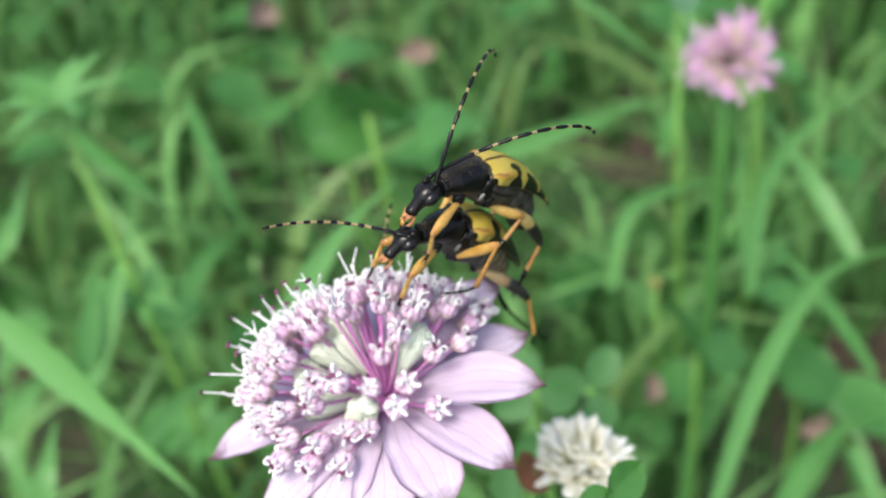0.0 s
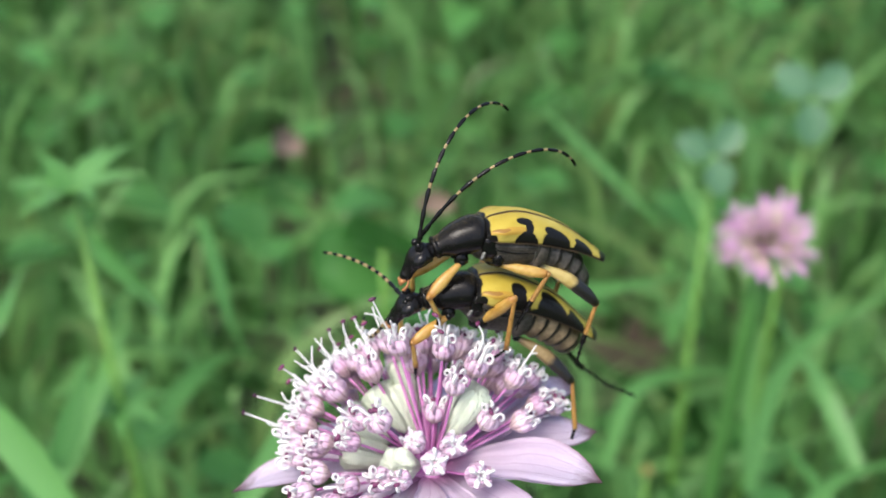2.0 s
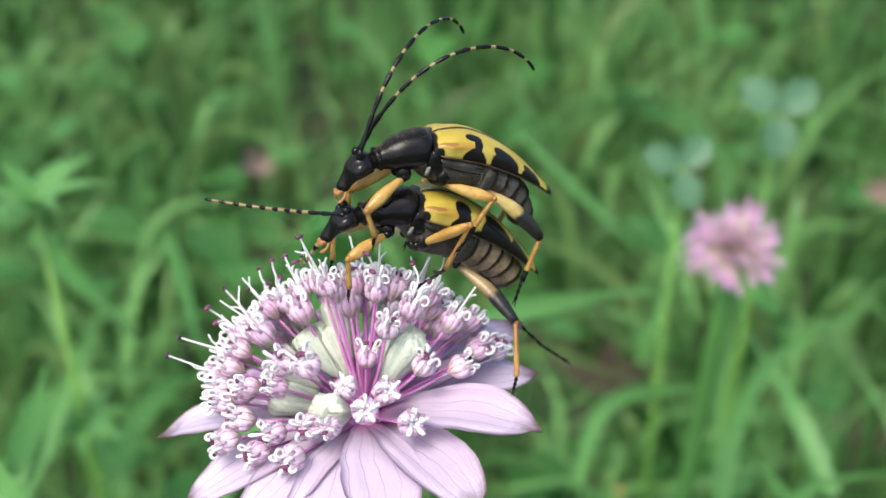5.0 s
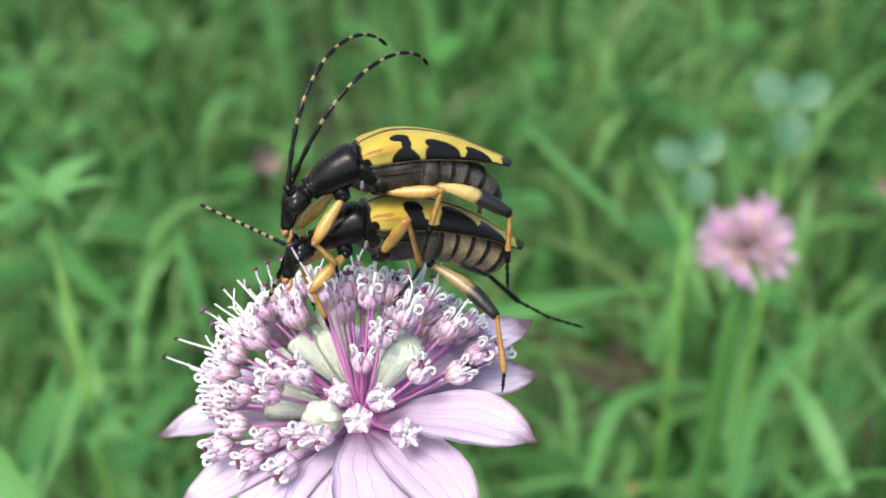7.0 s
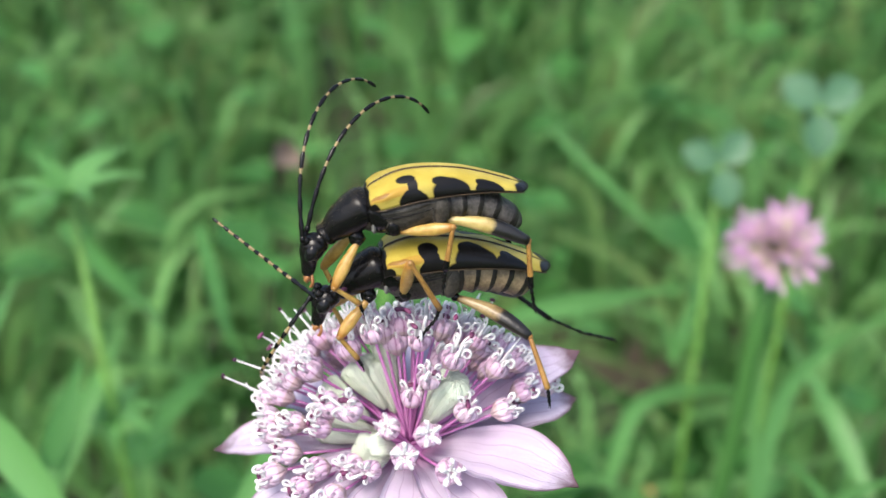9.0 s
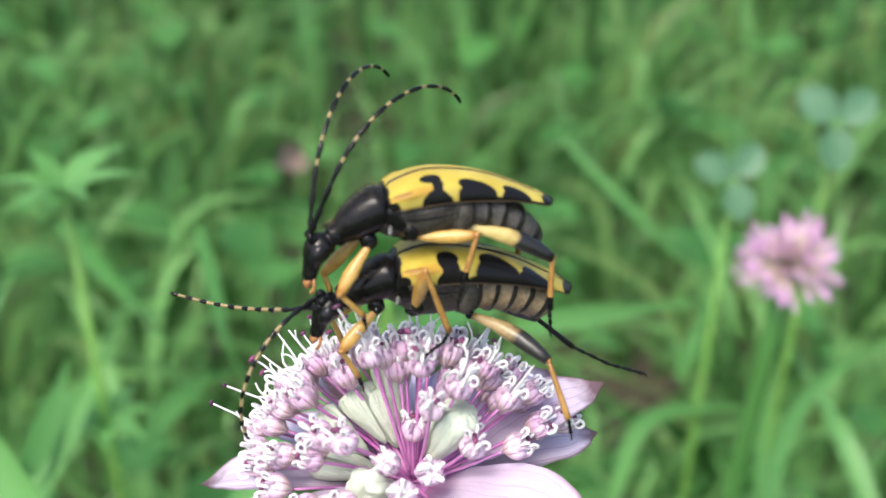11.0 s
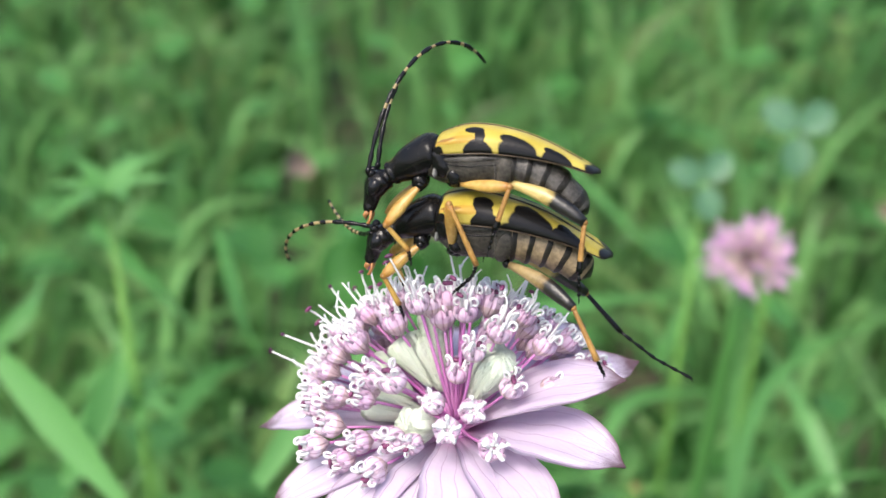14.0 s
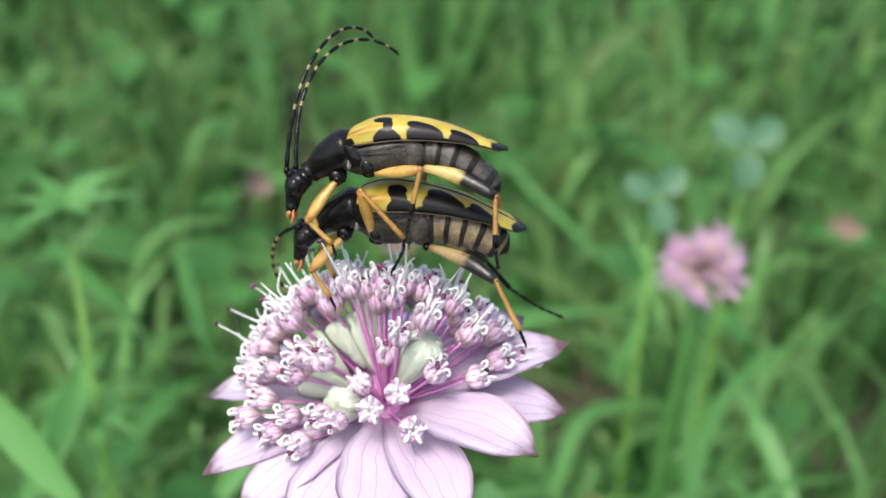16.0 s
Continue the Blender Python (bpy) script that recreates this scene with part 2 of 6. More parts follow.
TAN = skin("abdomen_tan", (0.055, 0.038, 0.021), (0.32, 0.24, 0.14), 0.5, 5000.0, 1000.0, 0.7)
# glint on the black shoulder, put into a pale mottled colour
SILVER_GLINT = skin("silver_glint", (0.02, 0.02, 0.019), (0.34, 0.34, 0.32), 0.4, 6000.0, 1500.0, 0.8)
AMBER = leg_material("leg_amber", (0.33, 0.165, 0.022), (0.56, 0.375, 0.105), (0.30, 0.10, 0.015))
HONEY = leg_material("leg_pale_yellow", (0.38, 0.275, 0.075), (0.55, 0.44, 0.17), (0.36, 0.16, 0.03))
PIED = two_tone("thigh_yellow_and_black", (0.38, 0.275, 0.075), (0.55, 0.44, 0.17), (0.010, 0.009, 0.008))
# shaded copy of PIED: the shade on one hind thigh is in the colour
PIED_SHADED = two_tone("thigh_shaded_yellow_and_black", (0.17, 0.11, 0.04), (0.38, 0.28, 0.13), (0.012, 0.010, 0.008))
OCHRE = skin("leg_dull_ochre", (0.15, 0.095, 0.035), (0.36, 0.26, 0.12), 0.45, 3500.0, 900.0, 0.5)
RUST = skin("shin_ochre", (0.22, 0.10, 0.02), (0.44, 0.25, 0.065), 0.42, 3500.0, 700.0, 0.5, coat=0.1)
RIM = skin("wing_edge_brown", (0.012, 0.008, 0.005), (0.09, 0.06, 0.03), 0.35, 3500.0, 700.0, 0.4, spec=0.4)
UMBER = skin("mouth_orange", (0.30, 0.12, 0.04), (0.46, 0.23, 0.085), 0.45)
EYE = skin("eye_black", (0.006, 0.006, 0.007), (0.012, 0.012, 0.014), 0.13, 9000.0, 900.0, 0.05, spec=0.28)
RING_Y = skin("feeler_yellow", (0.18, 0.13, 0.055), (0.34, 0.26, 0.115), 0.5, 5000.0)
ELY_M = elytron_material("wing_case_yellow_black", (
    (0.250, 0.36, 0.058, 0.13), (0.285, 0.60, 0.034, 0.24), (0.275, 0.99, 0.085, 0.32, 0.01), (0.505, 1.02, 0.118, 0.60), (0.480, 0.58, 0.075, 0.20, 0.02),
    (0.745, 1.02, 0.095, 0.58), (0.725, 0.60, 0.060, 0.20, 0.02), (1.03, 0.66, 0.125, 0.9), (0.76, 1.04, 0.40, 0.13)))
ELY_F = elytron_material("wing_case_yellow_black_broad", (
    (0.255, 0.45, 0.060, 0.25), (0.275, 0.66, 0.050, 0.22), (0.285, 0.95, 0.080, 0.30), (0.535, 0.90, 0.135, 0.70), (0.520, 0.45, 0.085, 0.32, 0.02),
    (0.745, 0.96, 0.105, 0.66), (0.735, 0.50, 0.060, 0.28, 0.02), (1.03, 0.66, 0.120, 0.9), (0.60, 1.04, 0.26, 0.34), (0.72, 1.04, 0.45, 0.08)))
BRACT = bract_material()
OVARY = ovary_material()
CALYX = calyx_material("calyx_rose", (0.50, 0.30, 0.46), (0.85, 0.70, 0.81), (0.26, 0.07, 0.19))
CUP = calyx_material("calyx_olive_rose", (0.44, 0.29, 0.34), (0.72, 0.57, 0.58), (0.22, 0.11, 0.12))
WHITE = skin("petal_white", (0.70, 0.675, 0.69), (0.84, 0.83, 0.84), 0.45, 2600.0, 700.0, 0.2, subsurface=0.2)
STALK = skin("pedicel_magenta", (0.44, 0.09, 0.37), (0.70, 0.34, 0.62), 0.45, 2000.0, 350.0, 0.3, vary=0.5)
ANTHER = skin("anther_wine", (0.04, 0.012, 0.035), (0.22, 0.04, 0.13), 0.5, vary=0.6)
STEM = skin("stem_green", (0.11, 0.27, 0.04), (0.18, 0.38, 0.08), 0.45, 1500.0, 200.0, 0.3)
GRASS = leafy("grass_green", (0.018, 0.072, 0.011), (0.30, 0.62, 0.205), translucent=0.48)
GRASS_HERO = leafy("grass_blade_bright", (0.115, 0.33, 0.08), (0.18, 0.43, 0.13), islands=False, rib=0.2, translucent=0.4)
LEAF = leafy("herb_leaf_green", (0.05, 0.18, 0.035), (0.11, 0.33, 0.08), rib=0.2, translucent=0.4)
LEAF_DARK = leafy("herb_leaf_dark", (0.045, 0.17, 0.03), (0.085, 0.25, 0.06), islands=False, translucent=0.35)
LEAF_PALE = leafy("herb_leaf_pale", (0.08, 0.23, 0.065), (0.13, 0.31, 0.11), islands=False, translucent=0.4)
LEAF_BLUE = leafy("clover_leaf_bluish", (0.075, 0.20, 0.095), (0.13, 0.28, 0.155), islands=False, translucent=0.35)


def clover_material(name, root, tip_dark, tip_light):
    m, nt, b = nodes_of(name)
    u, v = uv_of(nt)
    g = nt.nodes.new("ShaderNodeNewGeometry").outputs["Random Per Island"]
    nt.links.new(mixed(nt, ramp(nt, u, 0.30, 0.72), root, mixed(nt, g, tip_dark, tip_light)), b.inputs["Base Color"])
    b.inputs["Roughness"].default_value = 0.5
    b.inputs["Subsurface Weight"].default_value = 0.15
    b.inputs["Subsurface Radius"].default_value = (0.001, 0.0008, 0.0008)
    bumped(nt, b, grain(nt, 800.0), 0.3, 0.0002)
    return m


CLOVER = clover_material("clover_pink", (0.62, 0.56, 0.40), (0.46, 0.20, 0.44), (0.70, 0.45, 0.68))
CREAM = clover_material("clover_cream", (0.46, 0.48, 0.26), (0.76, 0.74, 0.58), (0.88, 0.87, 0.81))
DEAD = skin("dry_leaf_brown", (0.12, 0.085, 0.06), (0.25, 0.18, 0.13), 0.7, 400.0, 60.0, 0.5)
RUSSET = skin("withered_leaf_russet", (0.20, 0.07, 0.03), (0.36, 0.15, 0.07), 0.6, 900.0, 150.0, 0.4)
GOLD = skin("petal_gold", (0.36, 0.22, 0.05), (0.48, 0.34, 0.12), 0.5, 400.0, 90.0, 0.3)


def soil_material():
    m, nt, b = nodes_of("soil_and_moss")
    a, c = grain(nt, 18.0, 6.0), grain(nt, 120.0, 4.0)
    col = mixed(nt, ramp(nt, c, 0.3, 0.7), (0.030, 0.022, 0.014), (0.085, 0.060, 0.040))
    turf = mixed(nt, grain(nt, 3.0, 3.0), (0.018, 0.042, 0.012), (0.038, 0.085, 0.022))
    col = mixed(nt, ramp(nt, a, 0.38, 0.58), col, turf)
    nt.links.new(col, b.inputs["Base Color"])
    b.inputs["Roughness"].default_value = 0.9
    bumped(nt, b, c, 0.8, 0.004)
    return m


SOIL = soil_material()


# ---------------- mesh helpers (things are modelled in millimetres) ----------------
def mesh_of(name, verts, faces, mats, index=None, uvs=None, smooth=True, scale=MM):
    me = bpy.data.meshes.new(name)
    me.from_pydata([tuple(c * scale for c in v) for v in verts], [], faces)
    for m in (mats if isinstance(mats, (list, tuple)) else [mats]):
        me.materials.append(m)
    if index:
        me.polygons.foreach_set("material_index", index)
    if smooth:
        me.polygons.foreach_set("use_smooth", [True] * len(faces))
    if uvs:
        lay = me.uv_layers.new(name="UVMap")
        for lp in me.loops:
            lay.data[lp.index].uv = uvs[lp.vertex_index]
    me.update()
    return me


def place(name, me, parent=None, m=None, label=""):
    ob = new(name, me)
    ob.parent = parent
    if m is not None:
        ob.matrix_local = m
    if label:
        tagged(ob, label)
    return ob


class Form:
    """Collects vertices, faces, material numbers and UVs of one mesh."""

    def __init__(self):
        self.v, self.f, self.i, self.uv = [], [], [], []

    def rings(self, rings, mat=0, caps=True, mats=None, closed=True):
        """Joins rings of points, one after another; mats gives a material number per gap."""
        base, n = len(self.v), len(rings[0])
        for k, r in enumerate(rings):
            for j, p in enumerate(r):
                self.v.append(tuple(p))
                self.uv.append((k / max(1, len(rings) - 1), j / (n if closed else n - 1)))
        for k in range(len(rings) - 1):
            for j in range(n if closed else n - 1):
                a, b = base + k * n + j, base + k * n + (j + 1) % n
                self.f.append((a, b, b + n, a + n))
                self.i.append(mats[k] if mats else mat)
        if caps and closed:
            self.f.append(tuple(base + j for j in reversed(range(n))))
            self.i.append(mats[0] if mats else mat)
            e = base + (len(rings) - 1) * n
            self.f.append(tuple(e + j for j in range(n)))
            self.i.append(mats[-1] if mats else mat)

    def tube(self, pts, radii, n=8, mat=0, mats=None, flat=1.0):
        """A tapered tube along points."""
        pts = [Vector(p) for p in pts]
        rings, ref = [], Vector((0.31, 0.87, 0.38))
        for k, p in enumerate(pts):
            t = (pts[min(k + 1, len(pts) - 1)] - pts[max(k - 1, 0)]).normalized()
            a = (ref - t * ref.dot(t)).normalized()
            ref = a
            b = t.cross(a)
            rings.append([p + radii[k] * (math.cos(2 * math.pi * j / n) * a * flat + math.sin(2 * math.pi * j / n) * b) for j in range(n)])
        self.rings(rings, mat, True, mats)

    def ball(self, c, r, n=10, m=7, mat=0, turn=None):
        c = Vector(c)
        r = Vector(r) if hasattr(r, "__len__") else Vector((r, r, r))
        rings = []
        for k in range(m):
            th = math.pi * (0.04 + 0.92 * k / (m - 1))
            row = []
            for j in range(n):
                ph = 2 * math.pi * j / n
                p = Vector((r.x * math.sin(th) * math.cos(ph), r.y * math.sin(th) * math.sin(ph), r.z * math.cos(th)))
                row.append(c + (turn @ p if turn else p))
            rings.append(row)
        self.rings(rings, mat)

    def rough(self, size, freq=2.2):
        """Makes a smooth form slightly uneven."""
        for k, p in enumerate(self.v):
            q = Vector(p)
            self.v[k] = tuple(q + noise.noise_vector(q * freq) * size + noise.noise_vector(q * freq * 3.1) * size * 0.4)
        return self

    def mesh(self, name, mats, smooth=True, uv=True, scale=MM):
        return mesh_of(name, self.v, self.f, mats, self.i, self.uv if uv else None, smooth, scale)


def spline(pts, n):
    """n + 1 points on a smooth curve through pts (rows of any width)."""
    p = np.array(pts, float)
    p = np.vstack([2 * p[0] - p[1], p, 2 * p[-1] - p[-2]])
    out = []
    for k in range(n + 1):
        s = k / n * (len(pts) - 1)
        i = min(int(s), len(pts) - 2)
        t = s - i
        a, b, c, d = p[i], p[i + 1], p[i + 2], p[i + 3]
        out.append(0.5 * (2 * b + (c - a) * t + (2 * a - 5 * b + 4 * c - d) * t * t + (3 * b - a - 3 * c + d) * t ** 3))
    return out


def body_rings(rows, n, steps, power=2.0):
    """Rings across a body: rows of x, z of the middle, half width, half height and lean in degrees."""
    out = []
    for x, z, w, h, lean in spline(rows, steps):
        c, s = math.cos(radians(lean)), math.sin(radians(lean))
        ring = []
        for j in range(n):
            a = 2 * math.pi * j / n
            y = w * math.copysign(abs(math.cos(a)) ** (2 / power), math.cos(a))
            q = h * math.copysign(abs(math.sin(a)) ** (2 / power), math.sin(a))
            ring.append((x + q * s, y, z + q * c))
        out.append(ring)
    return out


# ---------------- the ground and the meadow ----------------
ground_form = Form()
cells = 90
lines = [2.6 * s + 57.4 * s ** 5 for s in (2 * k / cells - 1 for k in range(cells + 1))]
for y in lines:
    for x in lines:
        ground_form.v.append((x, y + 0.8, 0.012 * noise.noise((3 * x, 3 * y, 0)) + 0.01 * noise.noise((9 * x, 9 * y, 4))))
        ground_form.uv.append((x / 120 + 0.5, y / 120 + 0.5))
for iy in range(cells):
    for ix in range(cells):
        a = iy * (cells + 1) + ix
        ground_form.f.append((a, a + 1, a + cells + 2, a + cells + 1))
        ground_form.i.append(0)
ground = place("ground", ground_form.mesh("ground", [SOIL], scale=1.0))
tagged(ground, "brown soil with moss and low turf under meadow grass", "ground", kind="structure")


def strip(form, pts, width, droop=0.25, mat=0, steps=8, up=(0, 0, 1)):
    """A grass blade: a folded, tapered strip with a keel along points (metres)."""
    rows = []
    line = [Vector(p) for p in spline(pts, steps)]
    for k, p in enumerate(line):
        t = (line[min(k + 1, steps)] - line[max(k - 1, 0)]).normalized()
        side = t.cross(Vector(up))
        side = side.normalized() if side.length > 1e-6 else Vector((1, 0, 0))
        s = k / steps
        w = width * (0.55 + 0.45 * math.sin(math.pi * min(1, s * 1.4))) * (1 - s ** 3) * 0.5 + width * 0.02
        keel = side.cross(t).normalized() * w * droop
        rows.append([p - side * w, p - keel, p + side * w])
    form.rings(rows, mat, False, closed=False)


def grass_field(name, count, x0, x1, y0, y1, tall, wide, seed, keep):
    rnd = random.Random(seed)
    form = Form()
    while count:
        x, y = rnd.uniform(x0, x1), rnd.uniform(y0, y1)
        if not keep(x, y) or noise.noise((12 * x, 12 * y, seed)) + 0.5 * noise.noise((31 * x, 31 * y, seed)) < rnd.uniform(-0.2, 0.32):
            continue
        count -= 1
        h = rnd.uniform(*tall)
        az = rnd.uniform(0, 2 * math.pi)
        lean = rnd.uniform(0.15, 0.95) * h
        d = Vector((math.cos(az), 0.45 * math.sin(az), 0))
        p0 = Vector((x, y, -0.004))
        mid = p0 + d * lean * 0.35 + Vector((0, 0, h * 0.68))
        end = p0 + d * lean + Vector((0, 0, h * rnd.uniform(0.55, 1.05)))
        strip(form, [p0, mid, end], wide[0] + (wide[1] - wide[0]) * rnd.random() ** 1.6, rnd.uniform(0.15, 0.4), 0, 6, (rnd.uniform(-1, 1), -1, 0.3))
    ob = place(name, form.mesh(name, [GRASS], scale=1.0))
    return ob


def clear(x, y):
    return y > 0.09 + 0.5 * max(0, 0.06 - abs(x - 0.01)) or abs(x) > 0.12 + 0.2 * max(0, -y)


near_grass = grass_field("meadow_grass", 3700, -0.42, 0.45, 0.05, 0.55, (0.04, 0.13), (0.0014, 0.0068), 3, clear)
tagged(near_grass, "dense mid-green meadow grass, blades crossing in all directions", "grass", kind="stuff")
far_grass = grass_field("meadow_grass_behind", 4800, -1.1, 1.2, 0.5, 1.9, (0.10, 0.26), (0.0030, 0.0095), 5, lambda x, y: True)
tagged(far_grass, "taller meadow grass farther back, mid-green", "grass", kind="stuff")
side_grass = grass_field("meadow_grass_around", 3600, -1.1, 1.1, -1.0, 0.5, (0.06, 0.16), (0.003, 0.007), 8, lambda x, y: abs(x) > 0.24 + 0.2 * max(0, y) or y < -0.35)
tagged(side_grass, "meadow grass around the flower, short and green", "grass", kind="stuff")

wide_grass = grass_field("meadow_grass_wide", 7000, -3.6, 3.6, -2.6, 4.6, (0.12, 0.28), (0.008, 0.016), 13, lambda x, y: abs(x) > 1.0 or y < -0.9 or y > 1.8)
tagged(wide_grass, "meadow grass that spreads all around, mid-green", "grass", kind="stuff")

# low herb leaves between the grass
herb_form = Form()
rnd = random.Random(11)
for _ in range(760):
    x, y = rnd.uniform(-0.5, 0.55), rnd.uniform(0.04, 0.9)
    z = rnd.uniform(0.01, 0.11 if y > 0.14 else 0.06)
    az, size, tilt = rnd.uniform(0, 2 * math.pi), rnd.uniform(0.012, 0.032), rnd.uniform(-0.3, 0.6)
    d = Vector((math.cos(az), math.sin(az), tilt)).normalized()
    sd = d.cross(Vector((0, 0, 1))).normalized()
    rows = []
    for k in range(7):
        s = k / 6
        w = size * 0.36 * math.sin(math.pi * (0.06 + 0.94 * s) ** 0.8)
        p = Vector((x, y, z)) + d * size * s + Vector((0, 0, -size * 0.3 * s * s))
        rows.append([p - sd * w + Vector((0, 0, w * 0.3)), p, p + sd * w + Vector((0, 0, w * 0.3))])
    herb_form.rings(rows, 0, False, closed=False)
    herb_form.tube([(x, y, -0.004), (x - 0.002, y, z * 0.5), (x, y, z)], [0.0007, 0.0006, 0.0005], 5)
herbs = place("herb_leaves", herb_form.mesh("herb_leaves", [LEAF], scale=1.0))
tagged(herbs, "low broad herb leaves among the grass", "leaves", kind="stuff")


def hero_blade(pts, width, label, mat=GRASS_HERO):
    form = Form()
    strip(form, pts, width, 0.3, 0, 14, (0.1, -1, 0.35))
    ob = place("grass_blade", form.mesh("grass_blade", [mat], scale=1.0))
    return tagged(ob, label, "grass", group="long grass blades")


hero_blade([(0.0135, 0.1043, 0.1801), (0.0285, 0.1098, 0.1803), (0.0515, 0.1238, 0.1756)], 0.0042, "broad green grass blade lying behind the flower")
hero_blade([(0.0288, 0.2118, 0.1658), (0.0475, 0.1834, 0.1581), (0.0613, 0.1578, 0.1549)], 0.0024, "long light green grass blade lying aslant", LEAF)
hero_blade([(0.0675, 0.1169, 0.1258), (0.0751, 0.1366, 0.1396), (0.0909, 0.1514, 0.1457), (0.1135, 0.1640, 0.1485)], 0.0042, "arching green grass blade")
hero_blade([(0.0390, 0.1271, 0.1220), (0.0446, 0.1356, 0.1366), (0.0600, 0.1456, 0.1345), (0.0791, 0.1531, 0.1284)], 0.0042, "bent light green grass blade")
hero_blade([(-0.0646, 0.0652, 0.1933), (-0.0527, 0.0544, 0.1898), (-0.0431, 0.0448, 0.1877), (-0.0308, 0.0322, 0.1853)], 0.0056, "wide pale green grass blade close to the flower")
hero_blade([(-0.0662, 0.0887, 0.1472), (-0.0638, 0.0962, 0.1558), (-0.0640, 0.1136, 0.1604)], 0.0036, "upright light green grass blade")
hero_blade([(-0.0696, 0.0616, 0.1466), (-0.0675, 0.0672, 0.1530), (-0.0684, 0.0795, 0.1519)], 0.0041, "short light green grass blade")
hero_blade([(-0.0892, 0.1211, 0.1544), (-0.0837, 0.1262, 0.1599), (-0.0861, 0.1498, 0.1568)], 0.0043, "light green grass blade")
hero_blade([(-0.0569, 0.0812, 0.1384), (-0.0497, 0.0943, 0.1382), (-0.0354, 0.1047, 0.1346)], 0.0033, "short green grass blade")
hero_blade([(-0.0643, 0.0884, 0.1496), (-0.0609, 0.1041, 0.1565), (-0.0563, 0.1200, 0.1639)], 0.0050, "upright light green grass blade")
hero_blade([(-0.0252, 0.0570, 0.1785), (-0.0185, 0.0666, 0.1862), (-0.0112, 0.0749, 0.1913), (-0.0026, 0.0819, 0.1944)], 0.0043, "bright green grass blade beside the flower")
hero_blade([(-0.0569, 0.1240, 0.1316), (-0.0489, 0.1384, 0.1366), (-0.0398, 0.1489, 0.1350)], 0.0048, "short green grass blade")
hero_blade([(0.0618, 0.1809, 0.1156), (0.0658, 0.1867, 0.1256), (0.0773, 0.2142, 0.1332)], 0.0038, "thin green grass stalk")
hero_blade([(0.0979, 0.1334, 0.1160), (0.0908, 0.1523, 0.1277), (0.0874, 0.1865, 0.1263)], 0.0048, "green grass blade leaning over")
hero_blade([(0.0433, 0.0525, 0.1402), (0.0534, 0.0682, 0.1520), (0.0652, 0.0813, 0.1593), (0.0748, 0.0884, 0.1596), (0.0911, 0.0973, 0.1543)], 0.0044, "arching green grass blade in front of the herbs")
hero_blade([(0.0712, 0.1287, 0.1145), (0.0710, 0.1410, 0.1363), (0.0723, 0.1486, 0.1525)], 0.0025, "thin pale green stalk")
hero_blade([(0.0828, 0.1126, 0.0503), (0.0964, 0.1241, 0.0632), (0.1171, 0.1380, 0.0636)], 0.0058, "green grass blade among low herbs")
hero_blade([(0.0991, 0.0994, 0.0654), (0.0964, 0.1195, 0.0731), (0.0900, 0.1369, 0.0780)], 0.0050, "bent green grass blade")
hero_blade([(0.0660, 0.1444, 0.0414), (0.0796, 0.1592, 0.0581), (0.0824, 0.1789, 0.0653)], 0.0064, "upright green grass blade")
hero_blade([(-0.1168, 0.1361, 0.0808), (-0.1051, 0.1458, 0.0917), (-0.0941, 0.1677, 0.0861)], 0.0059, "leaning green grass blade")
hero_blade([(-0.1085, 0.1260, 0.0691), (-0.1135, 0.1388, 0.0838), (-0.1177, 0.1651, 0.0836)], 0.0053, "light green grass blade")

hero_blade([(0.0774, 0.0753, 0.1445), (0.0749, 0.0893, 0.1454), (0.0705, 0.1037, 0.1468), (0.0659, 0.1153, 0.1448)], 0.0028, "yellowish green grass blade lying across the herbs", LEAF)
hero_blade([(0.0579, 0.0606, 0.1281), (0.0639, 0.0659, 0.1340), (0.0731, 0.0725, 0.1339), (0.0857, 0.0782, 0.1325)], 0.0052, "broad green grass blade low beside the herbs")
hero_blade([(-0.0478, 0.0528, 0.1893), (-0.0476, 0.0616, 0.1918), (-0.0476, 0.0702, 0.1941)], 0.0036, "mid-green grass blade rising steeply", LEAF)
hero_blade([(-0.0497, 0.1573, 0.1647), (-0.0440, 0.1416, 0.1616), (-0.0386, 0.1262, 0.1593), (-0.0297, 0.1038, 0.1639)], 0.0034, "long mid-green grass blade bent to the ground", LEAF)
hero_blade([(-0.0755, 0.1479, 0.1695), (-0.0639, 0.1340, 0.1686), (-0.0529, 0.1208, 0.1686), (-0.0460, 0.1160, 0.1629)], 0.0040, "long mid-green grass blade behind the flower", LEAF)


def clover_head(form, r, seed, petals=74, fat=1.0, rise=0.35):
    """Many small keeled florets round a head, each bent outwards at its tip."""
    rnd = random.Random(seed)
    for k in range(petals):
        a = k * 2.39996
        zz = 1 - 1.62 * (k + 0.5) / petals
        q = math.sqrt(max(0, 1 - zz * zz))
        d = Vector((q * math.cos(a), q * math.sin(a), zz + rise)).normalized()
        L = r * rnd.uniform(0.62, 1.16) * (1 + 0.16 * noise.noise((2 * d.x, 2 * d.y, 2 * d.z + seed)))
        d = (d + Vector((rnd.uniform(-0.22, 0.22), rnd.uniform(-0.22, 0.22), rnd.uniform(-0.18, 0.18)))).normalized()
        s = d.cross(Vector((0.3, 0.2, 1))).normalized()
        n = d.cross(s)
        bend = rnd.uniform(0.02, 0.16)
        rows = []
        for u, w in ((0.12, 0.022), (0.45, 0.030), (0.72, 0.050), (0.9, 0.044), (1.0, 0.010)):
            c = d * L * u + n * L * bend * u * u
            rows.append([c + r * w * fat * (math.cos(2 * math.pi * j / 5) * s + 0.6 * math.sin(2 * math.pi * j / 5) * n) for j in range(5)])
        form.rings(rows)


